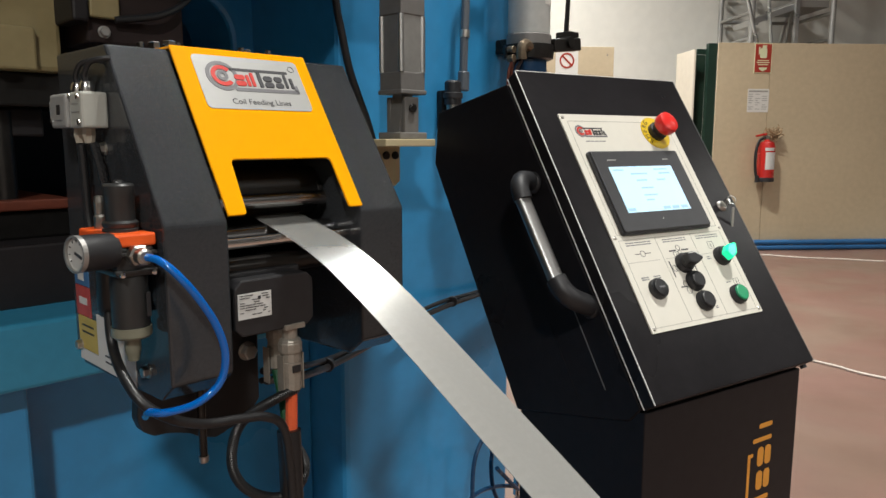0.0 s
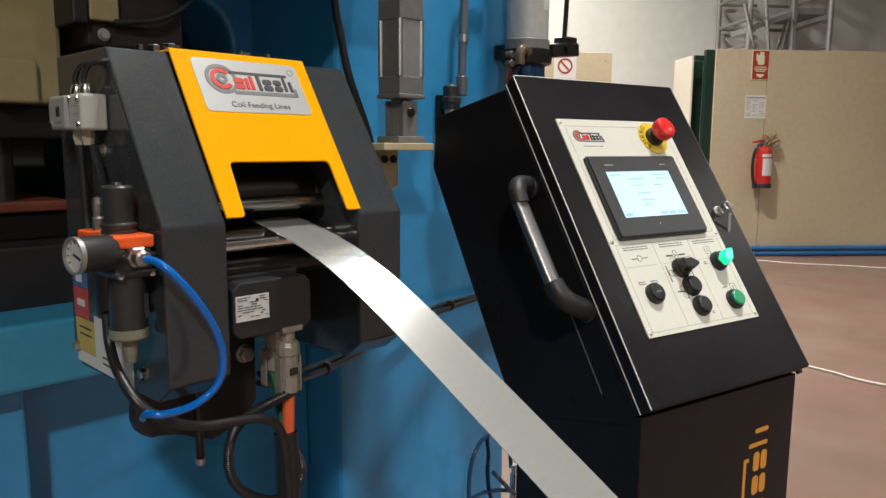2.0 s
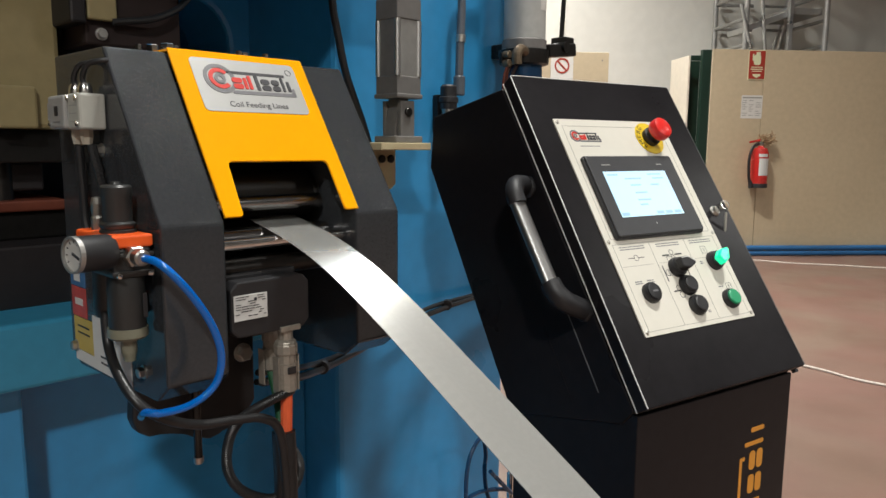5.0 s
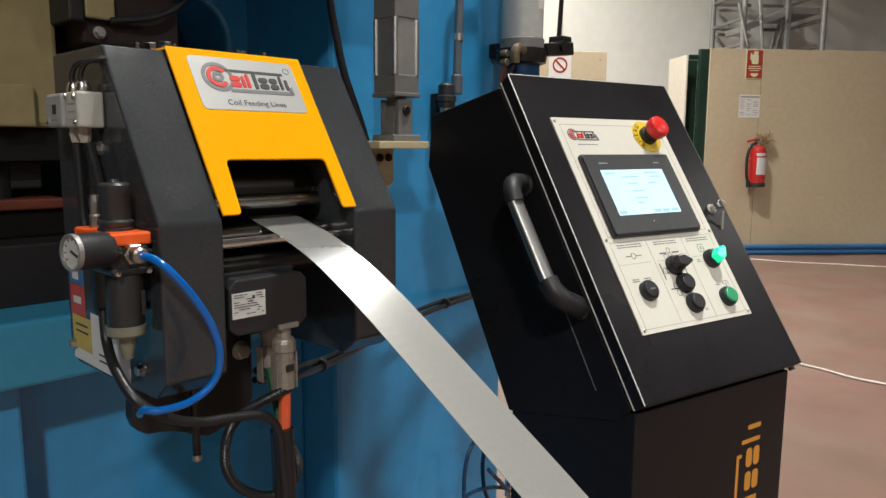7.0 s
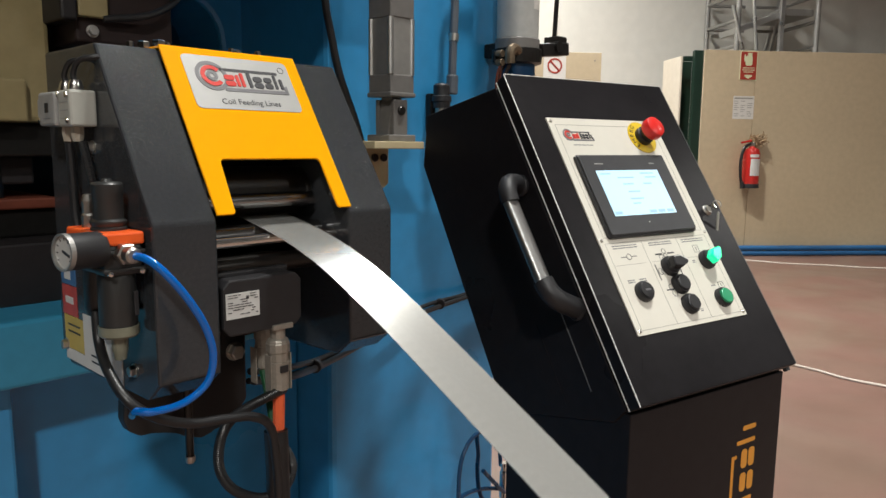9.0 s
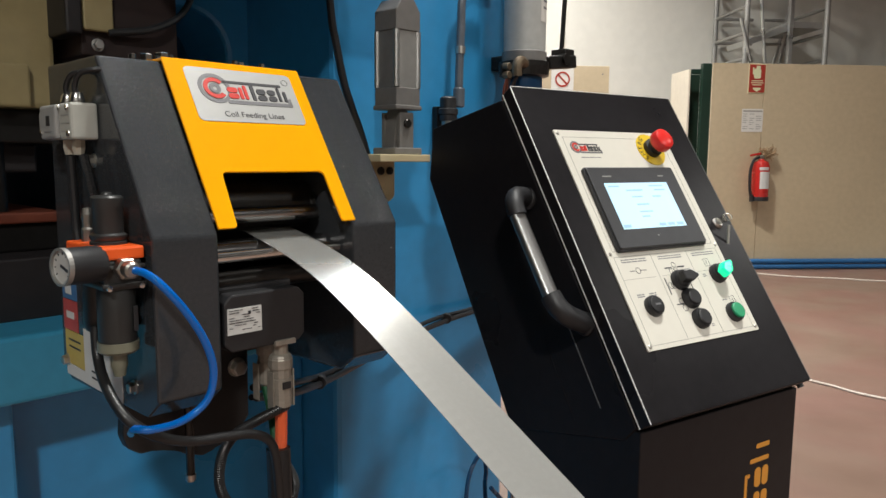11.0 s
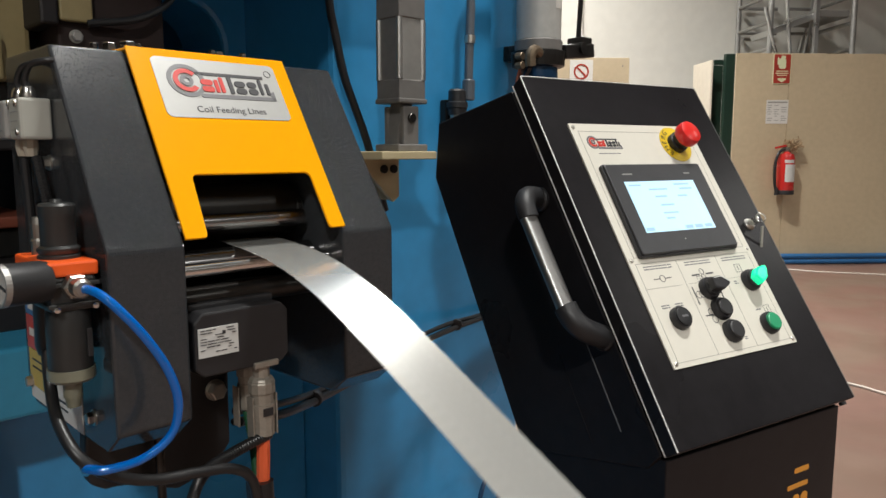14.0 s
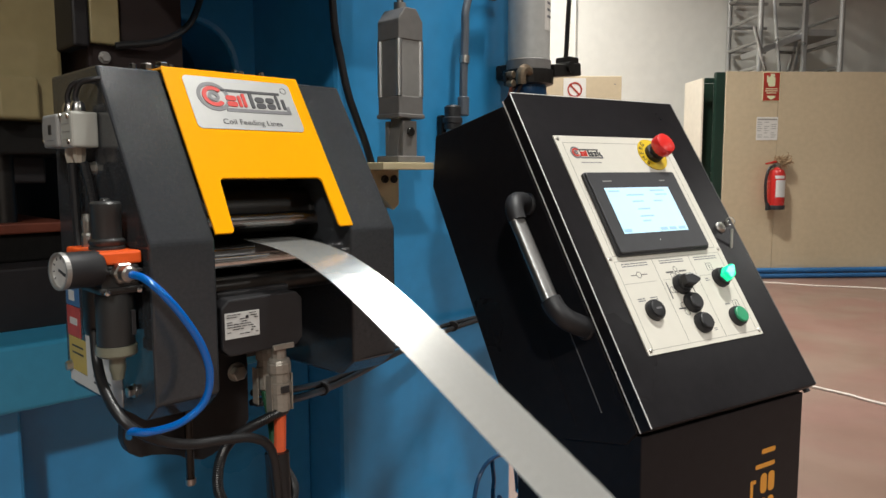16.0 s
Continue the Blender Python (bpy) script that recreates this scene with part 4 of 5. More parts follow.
def regulator():
    t = thing("air_regulator", FM @ pose(-0.0225, -0.06, -0.3), "dark grey air filter regulator with an orange collar and pressure gauge", "air regulator")
    s = Matrix.Translation((0.0225, 0.06, 0.3))

    def q(x, y, z):
        return (x + 0.0225, y + 0.06, z + 0.3)
    body = part("body", box(B(), -0.0405, -0.0045, -0.1, -0.018, -0.222, -0.1935, 0.003, s), GREY_PLASTIC, t)
    for z in (-0.2, -0.2165):
        part("rib", box(B(), -0.0425, -0.003, -0.103, -0.02, z - 0.0018, z + 0.0018, 0.0008, s), GREY_PLASTIC, body)
    part("collar", box(B(), -0.0425, -0.003, -0.1025, -0.016, -0.1935, -0.1815, 0.0022, s), ORANGE_PLASTIC, t, "orange plastic collar")
    part("knob", lathe(B(), [(0.0165, -0.1815), (0.0165, -0.179), (0.015, -0.178), (0.0165, -0.1755), (0.0165, -0.173), (0.0135, -0.171), (0.0135, -0.1485), (0.0142, -0.147), (0.0142, -0.1385), (0.0125, -0.1365), (0.005, -0.136), (0.004, -0.1335), (0, -0.133)], Matrix.Translation(q(-0.0225, -0.07, 0)) , 28), GREY_PLASTIC, t, "grey adjusting knob", smooth=True)
    part("rear_fitting", lathe(B(), [(0.006, -0.1815), (0.006, -0.17), (0.0048, -0.168), (0.0052, -0.156), (0.004, -0.15), (0, -0.149)], Matrix.Translation(q(-0.028, -0.035, 0)), 12), NICKEL, t)
    part("bowl", lathe(B(), [(0.0165, -0.222), (0.0172, -0.225), (0.0172, -0.274), (0.0155, -0.28)], Matrix.Translation(q(-0.0225, -0.081, 0)), 28), GREY_PLASTIC, t, "dark filter bowl", smooth=True)
    part("rear_bowl", lathe(B(), [(0.0155, -0.222), (0.016, -0.26), (0.014, -0.268)], Matrix.Translation(q(-0.0215, -0.04, 0)), 24), GREY_PLASTIC, t, smooth=True)
    part("bowl_ring", lathe(B(), [(0.0185, -0.272), (0.0185, -0.2805), (0.016, -0.283), (0.0095, -0.284)], Matrix.Translation(q(-0.0225, -0.081, 0)), 28), BOWL_CLEAR, t, "translucent bowl ring", smooth=True)
    part("drain", lathe(B(), [(0.0075, -0.283), (0.0075, -0.297), (0.0065, -0.299), (0.0055, -0.306), (0, -0.306)], Matrix.Translation(q(-0.0225, -0.081, 0)), 16), BOWL_CLEAR, t, smooth=True)
    part("sight_slot", box(B(), -0.014, -0.0095, -0.0985, -0.0965, -0.262, -0.238, 0.0008, s), BLACK_DULL, t)
    # gauge, turned towards the walkway
    g0 = Matrix.Translation(q(-0.0735, -0.0985, -0.1955)) @ Vector((-0.985, -0.17, 0.02)).to_track_quat("Z", "Y").to_matrix().to_4x4()
    ga = part("pressure_gauge", lathe(B(), [(0.0155, -0.034), (0.0165, -0.031), (0.0165, -0.002), (0.0155, -0.001)], g0, 32), BLACK_DULL, t, "round pressure gauge in a black case", smooth=True)
    part("glass_rim", ring(B(), 0, 0, 0.0148, 0.0168, -0.002, 0.0025, g0), ALU_DULL, ga)
    part("dial", lathe(B(), [(0.0149, -0.0008), (0.0149, -0.0002), (0, -0.0002)], g0, 28), GLASS_DIAL, ga, "white dial")
    part("pointer", box(B(), -0.0012, 0.0012, -0.009, 0.003, -0.0002, 0.0004, 0, g0 @ pose(0, 0, 0, 0, 0, 70)), INK, ga)
    for i in range(9):
        part("tick", box(B(), -0.0005, 0.0005, 0.0105, 0.013, -0.0003, 0.0002, 0, g0 @ pose(0, 0, 0, 0, 0, -130 + 32 * i)), INK, ga)
    # outlet fitting and bolts
    n0 = Matrix.Translation(q(-0.0225, -0.1015, -0.201)) @ pose(0, 0, 0, 90)
    part("outlet_nut", lathe(B(), [(0.0105, 0), (0.0105, 0.009), (0.009, 0.0105)], n0, 6), NICKEL, t)
    part("outlet_sleeve", lathe(B(), [(0.008, 0.01), (0.0075, 0.02), (0.0055, 0.022)], n0, 18), NICKEL, t, smooth=True)
    for x, z in ((-0.037, -0.2185), (-0.008, -0.2185)):
        part("screw", lathe(B(), [(0.0025, 0), (0.0025, 0.003), (0, 0.0035)], Matrix.Translation(q(x, -0.1025, z)) @ pose(0, 0, 0, 90), 10), CHROME, t)


regulator()


def loose(name, mesh, mat, label, category, group=""):
    o = part(name, mesh, mat, smooth=True)
    o.matrix_world = FM
    return tagged(o, label, category, group)


loose("air_tube", tube(B(), [(-0.0225, -0.118, -0.201), (-0.0165, -0.136, -0.2035), (-0.0065, -0.148, -0.2155), (0.0117, -0.152, -0.2405), (0.0285, -0.152, -0.2705), (0.0365, -0.15, -0.3), (0.0305, -0.148, -0.326), (0.0085, -0.144, -0.3415), (-0.018, -0.138, -0.345), (-0.029, -0.126, -0.345), (-0.022, -0.1, -0.358)], 0.0038, 8, 12), BLUE_TUBE, "glossy blue air tube looping down from the regulator", "air tube")
loose("drain_hose", tube(B(), [(-0.0315, -0.05, -0.262), (-0.033, -0.058, -0.293), (-0.038, -0.09, -0.3135), (-0.0315, -0.118, -0.338), (-0.006, -0.125, -0.359), (0.028, -0.122, -0.3735), (0.065, -0.12, -0.3795), (0.098, -0.118, -0.387), (0.119, -0.117, -0.405), (0.1265, -0.116, -0.45), (0.13, -0.113, -0.52), (0.135, -0.09, -0.75), (0.17, 0.0, -1.19)], 0.005, 8, 12), BLACK_RUBBER, "black hose sagging below the feeder", "hose")
loose("ribbed_conduit", tube(B(), [(0.15, -0.1, -0.372), (0.108, -0.1, -0.381), (0.083, -0.1, -0.39), (0.069, -0.1, -0.409), (0.0665, -0.1, -0.441), (0.083, -0.1, -0.4705), (0.118, -0.1, -0.492), (0.15, -0.097, -0.4905), (0.1605, -0.096, -0.47), (0.152, -0.096, -0.447), (0.14, -0.095, -0.432)], 0.0052, 30, 10, 0.12), BLACK_RUBBER, "looped black ribbed conduit", "conduit")
for dz, dy, r in ((0.0, 0.0, 0.0052), (0.011, 0.008, 0.0045), (-0.003, 0.012, 0.004)):
    pts = [(0.16, -0.02, -0.385), (0.246, 0.03, -0.411), (0.366, 0.12, -0.441), (0.477, 0.18, -0.45), (0.585, 0.22, -0.446), (0.758, 0.27, -0.44), (0.897, 0.29, -0.435), (1.05, 0.3, -0.43)]
    loose("cable", tube(B(), [(x, y + dy, z + dz * (0.4 + 0.6 * abs(math.sin(7 * x)))) for x, y, z in pts], r, 8, 8), BLACK_RUBBER, "thin black cable running behind the console", "cable", "cables behind the strip")
for x, y, z in ((0.345, 0.107, -0.434), (0.8, 0.279, -0.434)):
    loose("cable_tie", rod(B(), (x - 0.004, y - 0.002, z), (x + 0.004, y + 0.004, z), 0.0115, 12, 0.001), BLACK_DULL, "black cable tie round the bundled cables", "cable tie", "ties on the cables")

# ---- stamping press ----
SLIDE = None


def press():
    global SLIDE
    t = thing("stamping_press", FM @ pose(0.4, 0.6, -1.208), "large blue enamelled mechanical press with a dark die space", "press")
    s = Matrix.Translation((-0.4, -0.6, 1.208))
    part("column", box(B(), 0.547, 1.054, 0.33, 1.3, -1.208, 1.9, 0.012, s), BLUE_PAINT, t, "blue press column")
    part("bed", box(B(), -1.6, 0.56, 0.55, 1.3, -1.208, -0.437, 0.01, s), BLUE_PAINT, t, "blue press bed")
    part("bed_panel", box(B(), 0.0025, 0.546, 0.44, 0.552, -1.208, -0.437, 0.006, s), BLUE_PAINT, t, "blue front panel of the press bed")
    part("bed_leg", box(B(), -0.5, 0.002, 0.362, 0.552, -1.208, -0.437, 0.006, s), BLUE_PAINT, t, "blue leg of the press bed")
    part("bolster", box(B(), -1.6, 0.545, 0.315, 1.2, -0.437, -0.343, 0.006, s), CYAN_PAINT, t, "pale blue bolster edge")
    crown = [(0.56, -0.02), (0.56, 1.9), (-0.4, 1.9), (-0.4, 0.2), (0.2, 0.19)]
    crown += [(0.2 + 0.215 + 0.085 * math.sin(radians(a)), 0.105 + 0.085 * math.cos(radians(a))) for a in range(0, 91, 15)] + [(0.5, -0.02)]
    part("crown", prism(B(), crown, 0.62, 0.8, "y", 0.01, s), BLUE_PAINT, t, "blue press crown with a rounded opening")
    # added box above the view; it keeps lamp light off the crown
    part("crown_shade_block", box(B(), 0.14, 0.525, 0.1, 0.46, 0.27, 1.9, 0.01, s), BLUE_PAINT, t, "unseen blue block added to shade the press crown")
    # far column, back sheet and die base carry the die space's shade as colour
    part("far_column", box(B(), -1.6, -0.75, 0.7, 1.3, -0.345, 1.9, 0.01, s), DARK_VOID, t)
    part("back_guard", box(B(), -1.6, 0.55, 1.28, 1.32, -1.2, 1.9, 0, s), DARK_VOID, t, "dark sheet standing for the shaded depth of the press")
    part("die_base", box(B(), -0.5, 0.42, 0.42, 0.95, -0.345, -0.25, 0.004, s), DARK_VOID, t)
    part("lower_die", box(B(), -0.4, 0.18, 0.5, 0.85, -0.25, -0.205, 0.004, s), DARK_STEEL, t)
    part("die_strip", box(B(), -0.4, 0.125, 0.49, 0.8, -0.205, -0.188, 0.003, s), RUST, t, "red-brown die plate edge")
    for x in (-0.28, 0.04, 0.3):
        part("guide_pillar", rod(B(), s @ Vector((x, 0.53, -0.25)), s @ Vector((x, 0.53, -0.05)), 0.017, 18), DARK_STEEL, t, smooth=True)
    part("bracket", box(B(), 0.133, 0.285, 0.40, 0.5, 0.05, 0.4, 0.004, s), BROWN, t, "rusty brown bracket")
    part("bracket_plate", box(B(), 0.134, 0.178, 0.388, 0.4, 0.086, 0.4, 0.003, s), OLIVE, t, "beige plate on the bracket")
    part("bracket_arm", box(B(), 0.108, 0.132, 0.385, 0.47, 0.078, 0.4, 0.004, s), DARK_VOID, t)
    part("bolt", hexhead(B(), s @ pose(0.157, 0.40, 0.067, 90), 0.0075, 0.008), ALU_DULL, t)
    part("hose", tube(B(), [s @ Vector(p) for p in ((0.17, 0.39, 0.085), (0.24, 0.38, 0.1), (0.3, 0.4, 0.14), (0.34, 0.42, 0.22))], 0.0055), BLACK_RUBBER, t, smooth=True)
    SLIDE = part("slide", box(B(), -0.6, 0.116, 0.46, 0.85, 0.007, 0.75, 0.008, s), OLIVE, t, "beige painted press slide")
    part("slide_step", box(B(), 0.02, 0.075, 0.445, 0.46, 0.007, 0.07, 0.004, s), OLIVE, SLIDE)
    part("upper_die", box(B(), -0.5, 0.16, 0.48, 0.8, -0.045, 0.007, 0.004, s), DARK_STEEL, SLIDE, "dark upper die shoe")
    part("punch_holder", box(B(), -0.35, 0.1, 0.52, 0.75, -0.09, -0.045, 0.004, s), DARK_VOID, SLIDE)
    part("punch", rod(B(), s @ Vector((-0.02, 0.5, -0.135)), s @ Vector((-0.02, 0.5, -0.045)), 0.02, 16), MID_GREY, SLIDE, smooth=True)
    part("slide_hose", tube(B(), [s @ Vector(p) for p in ((0.512, 0.3, 0.275), (0.521, 0.3, 0.151), (0.531, 0.3, 0.104), (0.548, 0.3, 0.036), (0.568, 0.3, -0.013), (0.599, 0.305, -0.075), (0.65, 0.318, -0.2))], 0.007), BLACK_RUBBER, t, smooth=True)
    return t


press()


def cylinder():
    t = thing("pneumatic_cylinder", FM @ pose(0.612, 0.227, -0.093), "grey square pneumatic cylinder standing on a bracket", "cylinder")
    h = 0.029
    part("lower_cap", box(B(), -h, h, -h, h, 0.082, 0.118, 0.002), CAP_GREY, t)
    part("barrel", prism(B(), rounded(-0.027, 0.027, -0.027, 0.027, 0.009, 6), 0.118, 0.216, "z"), ALU_DULL, t, smooth=True)
    part("upper_cap", prism(B(), [(-h, 0.216), (h, 0.216), (h, 0.25), (h * 0.45, 0.272), (-h * 0.45, 0.272), (-h, 0.25)], -h, h, "y", 0.002), CAP_GREY, t)
    for sx in (-1, 1):
        for sy in (-1, 1):
            part("tie_rod", rod(B(), (sx * 0.0255, sy * 0.0255, 0.118), (sx * 0.0255, sy * 0.0255, 0.216), 0.0055, 12), ALU, t)
    part("cap_flange", box(B(), -0.0315, 0.0315, -0.0315, 0.0315, 0.079, 0.087, 0.002), CAP_GREY, t)
    part("collar", rod(B(), (0, 0, 0.272), (0, 0, 0.284), 0.011, 18), ALU_DULL, t)
    part("piston_rod", rod(B(), (0, 0, 0.284), (0, 0, 0.9), 0.0065, 16), CHROME, t, smooth=True)
    part("trunnion", prism(B(), [(-0.022, 0.01), (0.022, 0.01), (0.016, 0.05), (0.012, 0.082), (-0.012, 0.082), (-0.016, 0.05)], -0.014, 0.014, "y", 0.002), CAP_GREY, t)
    for y in (-0.02, 0.02):
        part("clevis_cheek", box(B(), -0.017, 0.017, y - 0.005, y + 0.005, 0.01, 0.075, 0.002), CAP_GREY, t)
    part("clevis_pin", rod(B(), (0, -0.03, 0.055), (0, 0.03, 0.055), 0.008, 16, 0.001), DARK_STEEL, t)
    part("base_flange", box(B(), -0.033, 0.033, -0.03, 0.03, 0.0, 0.012, 0.002), CAP_GREY, t)
    part("air_elbow", tube(B(), [(h, 0.01, 0.235), (h + 0.02, 0.012, 0.236), (h + 0.026, 0.012, 0.22), (h + 0.02, 0.02, 0.205), (h + 0.01, 0.05, 0.2)], 0.0045), BLUE_PIPE, t, smooth=True)
    b = thing("cylinder_bracket", FM @ pose(0.59, 0.33, -0.093), "pale wooden-looking bracket bolted to the press column", "bracket")
    part("shelf", box(B(), -0.06, 0.06, -0.15, -0.001, -0.013, 0.0, 0.0015), PINE, b)
    part("gusset", prism(B(), [(-0.05, -0.013), (0.045, -0.013), (0.045, -0.078), (0.032, -0.088), (-0.03, -0.03)], -0.07, -0.06, "y", 0.0015), PINE, b)
    part("back_flange", box(B(), 0.033, 0.045, -0.06, -0.001, -0.085, -0.013, 0.0015), PINE, b)
    for x in (0.008, 0.03):
        part("bolt", rod(B(), (x, -0.07, -0.03), (x, -0.076, -0.03), 0.0075, 12, 0.001), DARK_STEEL, b)


cylinder()


def filter_unit():
    t = thing("oil_filter", FM @ pose(1.008, 0.25, 0.108), "grey cylindrical filter bowl in a dark clamp bracket", "filter")
    part("bowl", lathe(B(), [(0.046, 0.026), (0.046, 0.45)], None, 32), FILTER_GREY, t, smooth=True)
    part("bowl_ring", lathe(B(), [(0.044, 0), (0.049, 0.004), (0.049, 0.023), (0.044, 0.027)], None, 32), CAP_GREY, t, "dull grey ring at the foot of the bowl", smooth=True)
    part("clamp", lathe(B(), [(0.046, -0.03), (0.054, -0.027), (0.056, -0.008), (0.056, 0.002), (0.05, 0.004)], None, 28), DARK_STEEL, t)
    part("clamp_arm", box(B(), 0.03, 0.115, -0.05, -0.02, -0.016, 0.012, 0.003, pose(0, 0, 0, 0, -6, -8)), DARK_STEEL, t)
    part("clamp_block", box(B(), 0.07, 0.105, -0.06, -0.02, -0.002, 0.036, 0.003), DARK_STEEL, t)
    part("lever", box(B(), 0.076, 0.084, -0.045, -0.035, 0.02, 0.22, 0.003, pose(0, 0, 0, 0, 4, 0)), DARK_STEEL, t)
    part("clamp_screw", rod(B(), (0.07, -0.065, 0.012), (0.07, -0.03, 0.012), 0.012, 14), DARK_STEEL, t)
    # added navy cup: the bluish shade under the clamp given a shape
    part("shade_cup", lathe(B(), [(0.04, -0.03), (0.041, -0.06), (0.034, -0.082), (0.012, -0.09), (0, -0.09)], None, 24), NAVY_HOSE, t, "dark blue cup shape standing for shade below the clamp", smooth=True)
    part("clamp_plate", box(B(), -0.074, 0.03, 0.0, 0.01, -0.03, -0.006, 0.003), DARK_STEEL, t)
    for z in (-0.03, -0.012):
        part("fitting", rod(B(), (-0.066, -0.014, z), (-0.066, 0.002, z), 0.008, 12, 0.001), BRASS, t, "dirty brass fitting")
    for dx, dz in ((0.0, 0.0), (0.01, 0.012)):
        part("hanging_wire", tube(B(), [(-0.066, -0.006, -0.036), (-0.074 + dx, -0.005, -0.06), (-0.07 + dx, 0.0, -0.09 + dz), (-0.05, 0.01, -0.115 + dz)], 0.0028), RUST, t, smooth=True)
    part("wall_arm", box(B(), -0.02, 0.02, 0.04, 0.08, -0.012, 0.02, 0.004), DARK_STEEL, t)
    part("brass_valve", tube(B(), [(-0.03, -0.03, -0.008), (-0.056, -0.035, -0.002), (-0.068, -0.035, -0.012), (-0.068, -0.035, -0.034)], 0.011), BRASS, t, "dirty brass drain valve", smooth=True)
    part("drain_line", tube(B(), [(-0.068, -0.035, -0.034), (-0.078, -0.03, -0.06), (-0.074, -0.02, -0.095), (-0.05, -0.01, -0.12)], 0.004), BROWN, t, smooth=True)
    part("drain_elbow", tube(B(), [(-0.04, 0, -0.008), (-0.046, -0.0, -0.03), (-0.06, 0, -0.055), (-0.07, 0, -0.1)], 0.005), BROWN, t, smooth=True)
    part("label", ring(B(), 0, 0, 0.0461, 0.0465, 0.085, 0.155, None, 265, 330), PAPER, t, "white printed label")
    for i in range(3):
        part("text_bar", ring(B(), 0, 0, 0.0466, 0.0468, 0.14 - i * 0.014, 0.145 - i * 0.014, None, 275, 320, 10), GREY_INK, t)
    p = thing("lubricator", FM @ pose(0.832, 0.3, -0.022), "dark pipe with a small black lubricator cap on the press column", "lubricator")
    part("riser", tube(B(), [(0.02, 0, 0.05), (0.022, 0, 0.12), (0.026, 0, 0.2), (0.028, 0, 0.25), (0.05, 0.0, 0.285), (0.12, 0.0, 0.29)], 0.0085), GREY_PIPE, p, smooth=True)
    part("ferrule", rod(B(), (0.0235, 0, 0.14), (0.0245, 0, 0.155), 0.0105, 14), NICKEL, p)
    part("union", rod(B(), (0.02, 0, 0.03), (0.021, 0, 0.07), 0.0125, 14, 0.002), GREY_PIPE, p)
    part("cap", lathe(B(), [(0.018, 0), (0.018, 0.012), (0.021, 0.014), (0.021, 0.024), (0.017, 0.026), (0.017, 0.046), (0.013, 0.05), (0, 0.05)], pose(-0.012, 0, 0.0), 24), BLACK_DULL, p, smooth=True)
    part("neck", rod(B(), (-0.012, 0, -0.05), (-0.012, 0, 0.001), 0.014, 18), NICKEL, p)
    part("wall_plate", box(B(), -0.03, 0.03, 0.012, 0.03, -0.05, 0.03, 0.003), DARK_STEEL, p)


filter_unit()


def hose_coil():
    t = thing("hose_coil", FM @ pose(0.87, 0.2, -0.86), "loose loops of thin dark blue hose beside the press foot", "hose coil")
    turns = ([(-0.06, 0.02, -0.2), (-0.068, 0.02, -0.05), (-0.066, 0.02, 0.067), (-0.043, 0.02, 0.118), (-0.006, 0.02, 0.136), (0.03, 0.02, 0.132), (0.075, 0.03, 0.1), (0.1, 0.04, 0.02)],
             [(0.0, 0.03, 0.13), (-0.01, 0.02, 0.12), (-0.005, 0.02, 0.086), (-0.008, 0.02, 0.054), (0.0, 0.02, 0.0), (0.03, 0.02, -0.06)],
             [(-0.09, 0.02, -0.02), (-0.069, 0.02, 0.003), (-0.022, 0.02, 0.006), (0.046, 0.02, -0.011), (0.131, 0.02, -0.049), (0.2, 0.03, -0.09)],
             [(0.0, 0.01, 0.05), (0.022, 0.01, 0.027), (0.056, 0.01, -0.008), (0.1, 0.02, -0.05), (0.13, 0.03, -0.12)])
    for pts in turns:
        part("hose_turn", tube(B(), pts, 0.0048, 6, 8), NAVY_HOSE, t, smooth=True)
    part("stand_post", rod(B(), (0.097, 0.03, -0.348), (0.088, 0.02, 0.0), 0.0055, 12), ALU_DULL, t)
    part("valve", lathe(B(), [(0.009, -0.03), (0.009, 0.03), (0.006, 0.034), (0.006, 0.044), (0.009, 0.045), (0.008, 0.052), (0, 0.053)], pose(0.086, 0.02, -0.015), 14), CHROME, t, "chrome valve", smooth=True)


hose_coil()

# ---- the moving metal strip ----
STRIP_X0, STRIP_X1, PIECE, COUNT = 0.1426, 0.2062, 0.012, 62


def strip_poses(bend, late=0.0):
    """Poses of the strip's pieces when its free run leans bend degrees down; late: 1 when it leaves the rolls flatter."""
    y, z, out = -0.05, -0.187, []
    for i in range(-2, COUNT):
        s = (i + 0.5) * PIECE
        root = 11.5 + (bend - 29.5) - 7 * late
        lam = max(0.08, 0.15 - 0.006 * (bend - 28) - 0.012 * late)
        th = root + (bend - root) * (1 - math.exp(-(s / lam) ** 2)) if s > 0 else root
        th += 24 * max(0, s - 0.42)
        th = radians(min(th, 84))
        if i == -2:
            y, z = y + 2 * PIECE * math.cos(th), z + 2 * PIECE * math.sin(th)
        out.append((y - PIECE / 2 * math.cos(th), z - PIECE / 2 * math.sin(th), math.degrees(th)))
        y, z = y - PIECE * math.cos(th), z - PIECE * math.sin(th)
    return out


STRIP = thing("metal_strip", FM, "bright galvanised steel strip sagging out of the rolls", "metal strip")
PIECES = []
mean = strip_poses(28)
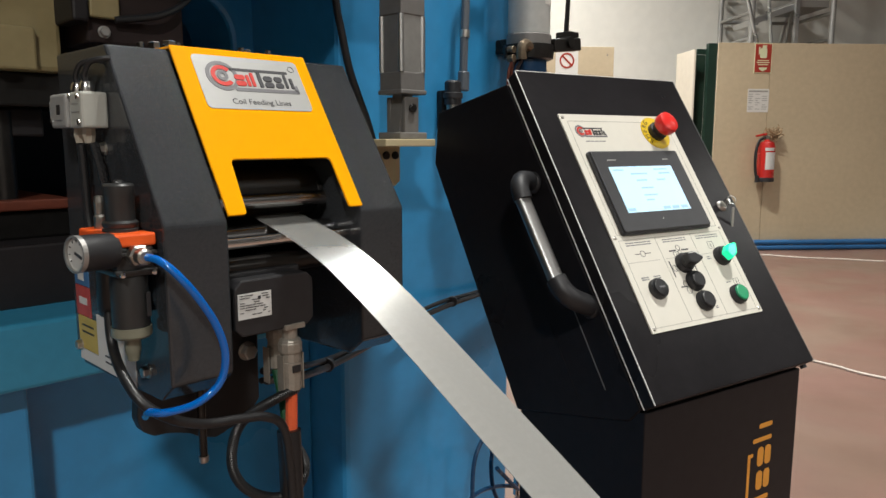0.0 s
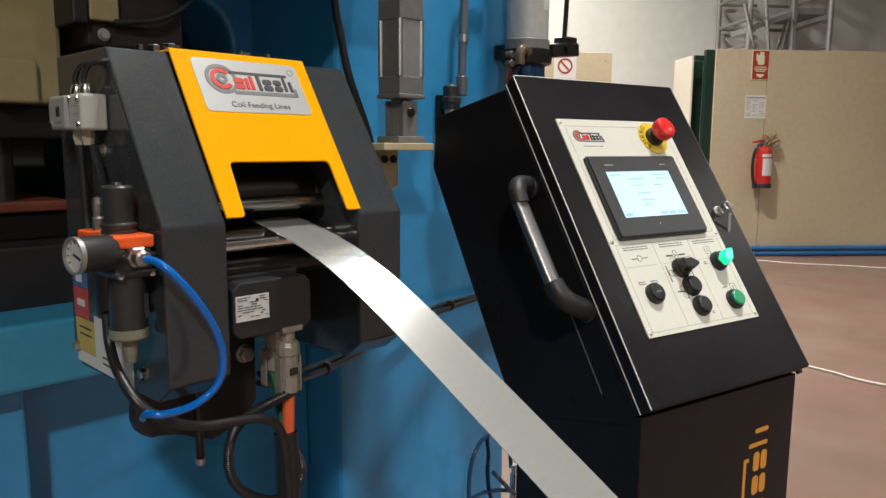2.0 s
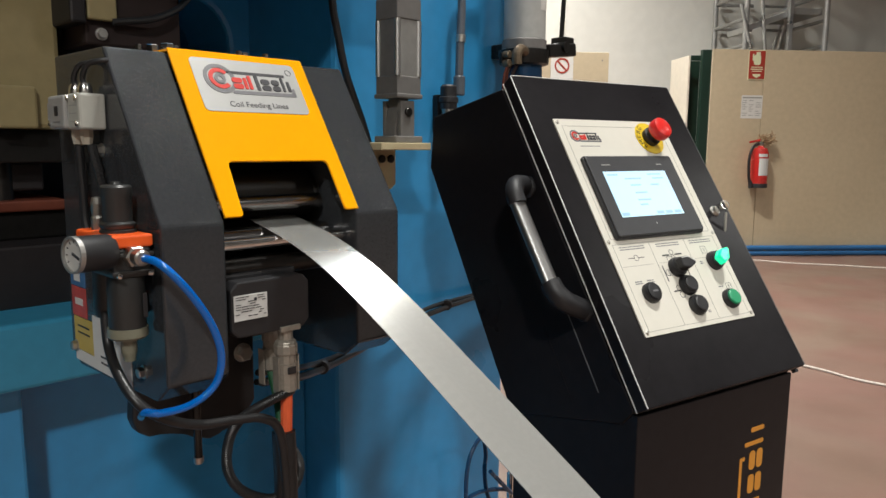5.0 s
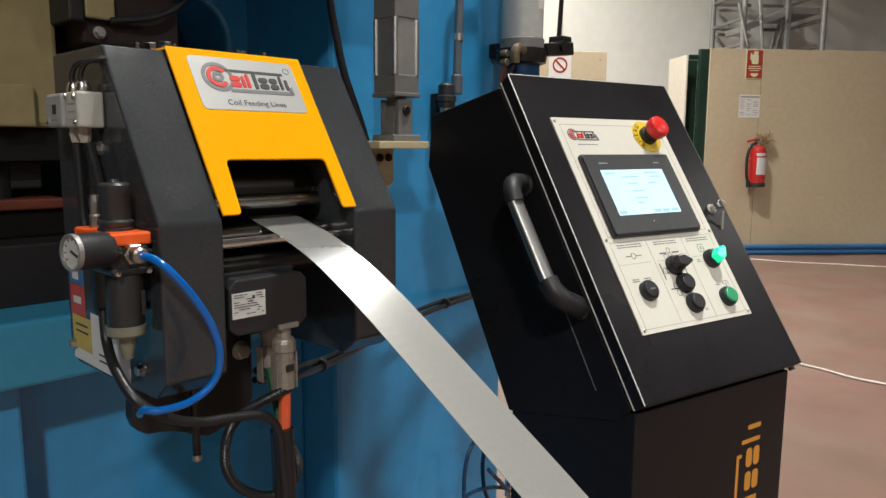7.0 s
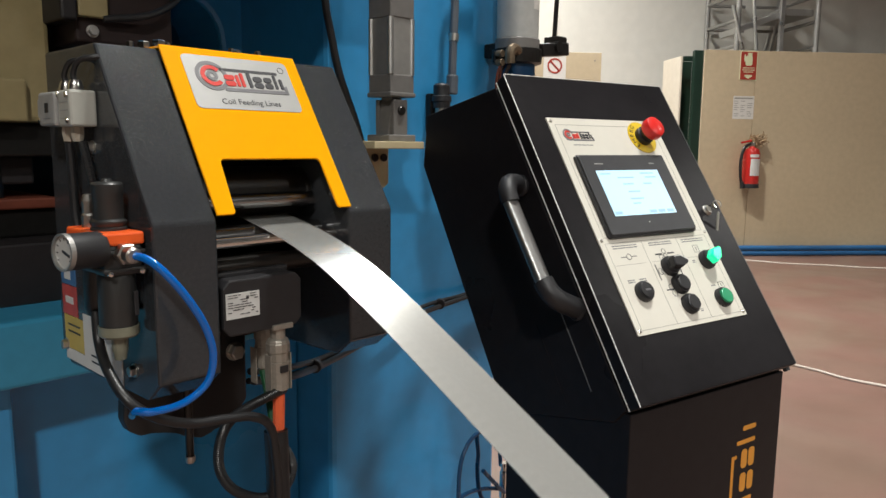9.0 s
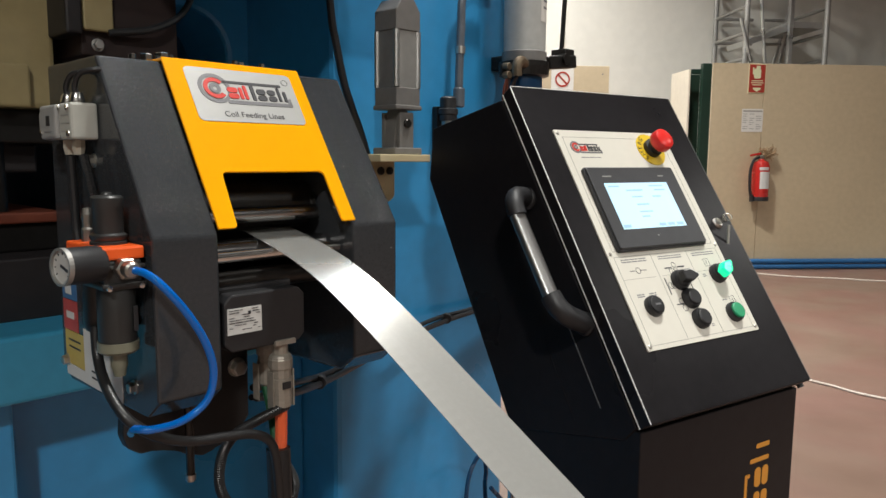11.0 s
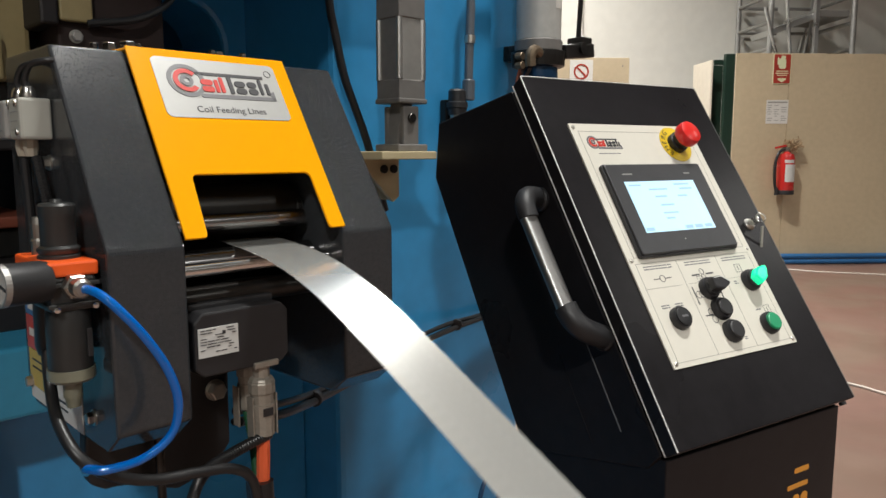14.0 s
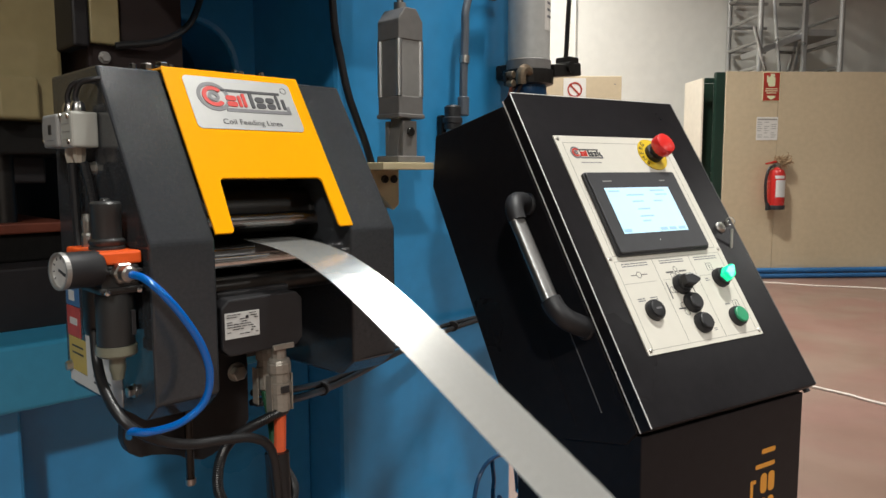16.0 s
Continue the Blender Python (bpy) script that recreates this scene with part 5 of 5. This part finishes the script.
for i in range(COUNT + 2):
    # each length keeps the strip's usual curvature at its place
    lo, hi = mean[max(i - 1, 0)][2], mean[min(i + 1, COUNT + 1)][2]
    kappa = radians(hi - lo) / ((min(i + 1, COUNT + 1) - max(i - 1, 0)) * PIECE)
    bm = B()
    rings = []
    for k in range(7):
        y = (k / 6 - 0.5) * PIECE * 1.002
        z = -kappa * y * y / 2
        rings.append([bm.verts.new(p) for p in ((STRIP_X0, y, z), (STRIP_X1, y, z), (STRIP_X1, y, z - 0.0006), (STRIP_X0, y, z - 0.0006))])
    for p, q in zip(rings, rings[1:]):
        for k in range(4):
            bm.faces.new((p[k], p[(k + 1) % 4], q[(k + 1) % 4], q[k]))
    PIECES.append(part("strip_length", bm, STRIP_STEEL, STRIP, smooth=True))

# lean of the strip's free run in degrees, every tenth of a second
BEND_A = [31.2, 30.4, 29.3, 29.4, 29.4, 27.9, 31.5, 32.2, 26.2, 23.8, 30.4, 32.5, 28.0, 32.0, 28.5, 27.2, 28.3, 32.5, 31.5, 30.5, 29.2, 30.2, 29.4, 27.7, 27.7, 27.1, 30.1, 29.8, 30.5, 28.7, 28.5, 31.2, 30.5, 30.8, 27.7, 30.6, 28.5, 29.8, 30.2, 31.2, 27.4, 29.2, 29.8]
BEND_B = [29.3, 29.8, 31.8, 27.6, 28.0, 31.5, 30.8, 31.5, 29.4, 30.4, 26.6, 28.5, 28.2, 25.8, 27.2, 30.5, 30.2, 29.1, 30.5, 29.1, 30.1, 30.5, 31.7, 24.2, 26.6, 32.5, 28.0, 29.4, 30.2, 26.5]
BEND_C = [25.6, 31.2, 26.4, 31.2, 29.0, 25.8, 24.9, 30.3, 30.0, 28.6, 28.6, 26.8, 24.3, 26.2, 26.5, 22.9, 28.6, 29, 30.2, 28.0, 29.5, 27.0, 26.7, 31.3, 27.8, 26.6, 30.0, 28.8, 26.3, 32.5, 27.2, 26.3, 28.2, 31.8, 31.2, 31.2, 30.8, 26.3, 26.5, 27.5, 26.5, 25.9, 32.5, 31.5, 30.5, 30.5, 30.4, 28.6]
# the pauses between repeat the same beat
BEND = BEND_A + BEND_A[21:41] + BEND_B + BEND_B[1:21] + BEND_C


def motions():
    shapes = [strip_poses(b, min(1, max(0, i / 10 - 13.2))) for i, b in enumerate(BEND)]
    for k, ob in enumerate(PIECES):
        walk(ob, [(i / 10, pose(0, sh[k][0], sh[k][1], sh[k][2])) for i, sh in enumerate(shapes)])
    # press slide: up at the times in TOPS, down between them
    base = SLIDE.matrix_basis.copy()
    rows = []
    for i in range(161):
        t = i / 10
        k = max(n for n, top in enumerate(TOPS) if top <= t)
        rows.append((t, Matrix.Translation((0, 0, -0.042 + 0.042 * math.cos(2 * math.pi * (t - TOPS[k]) / (TOPS[k + 1] - TOPS[k])))) @ base))
    walk(SLIDE, rows)


TOPS = (-1.1, 0.0, 1.15, 2.3, 3.5, 4.5, 5.5, 6.5, 7.45, 8.55, 9.65, 10.75, 11.85, 12.95, 14.05, 15.15, 16.25)
motions()
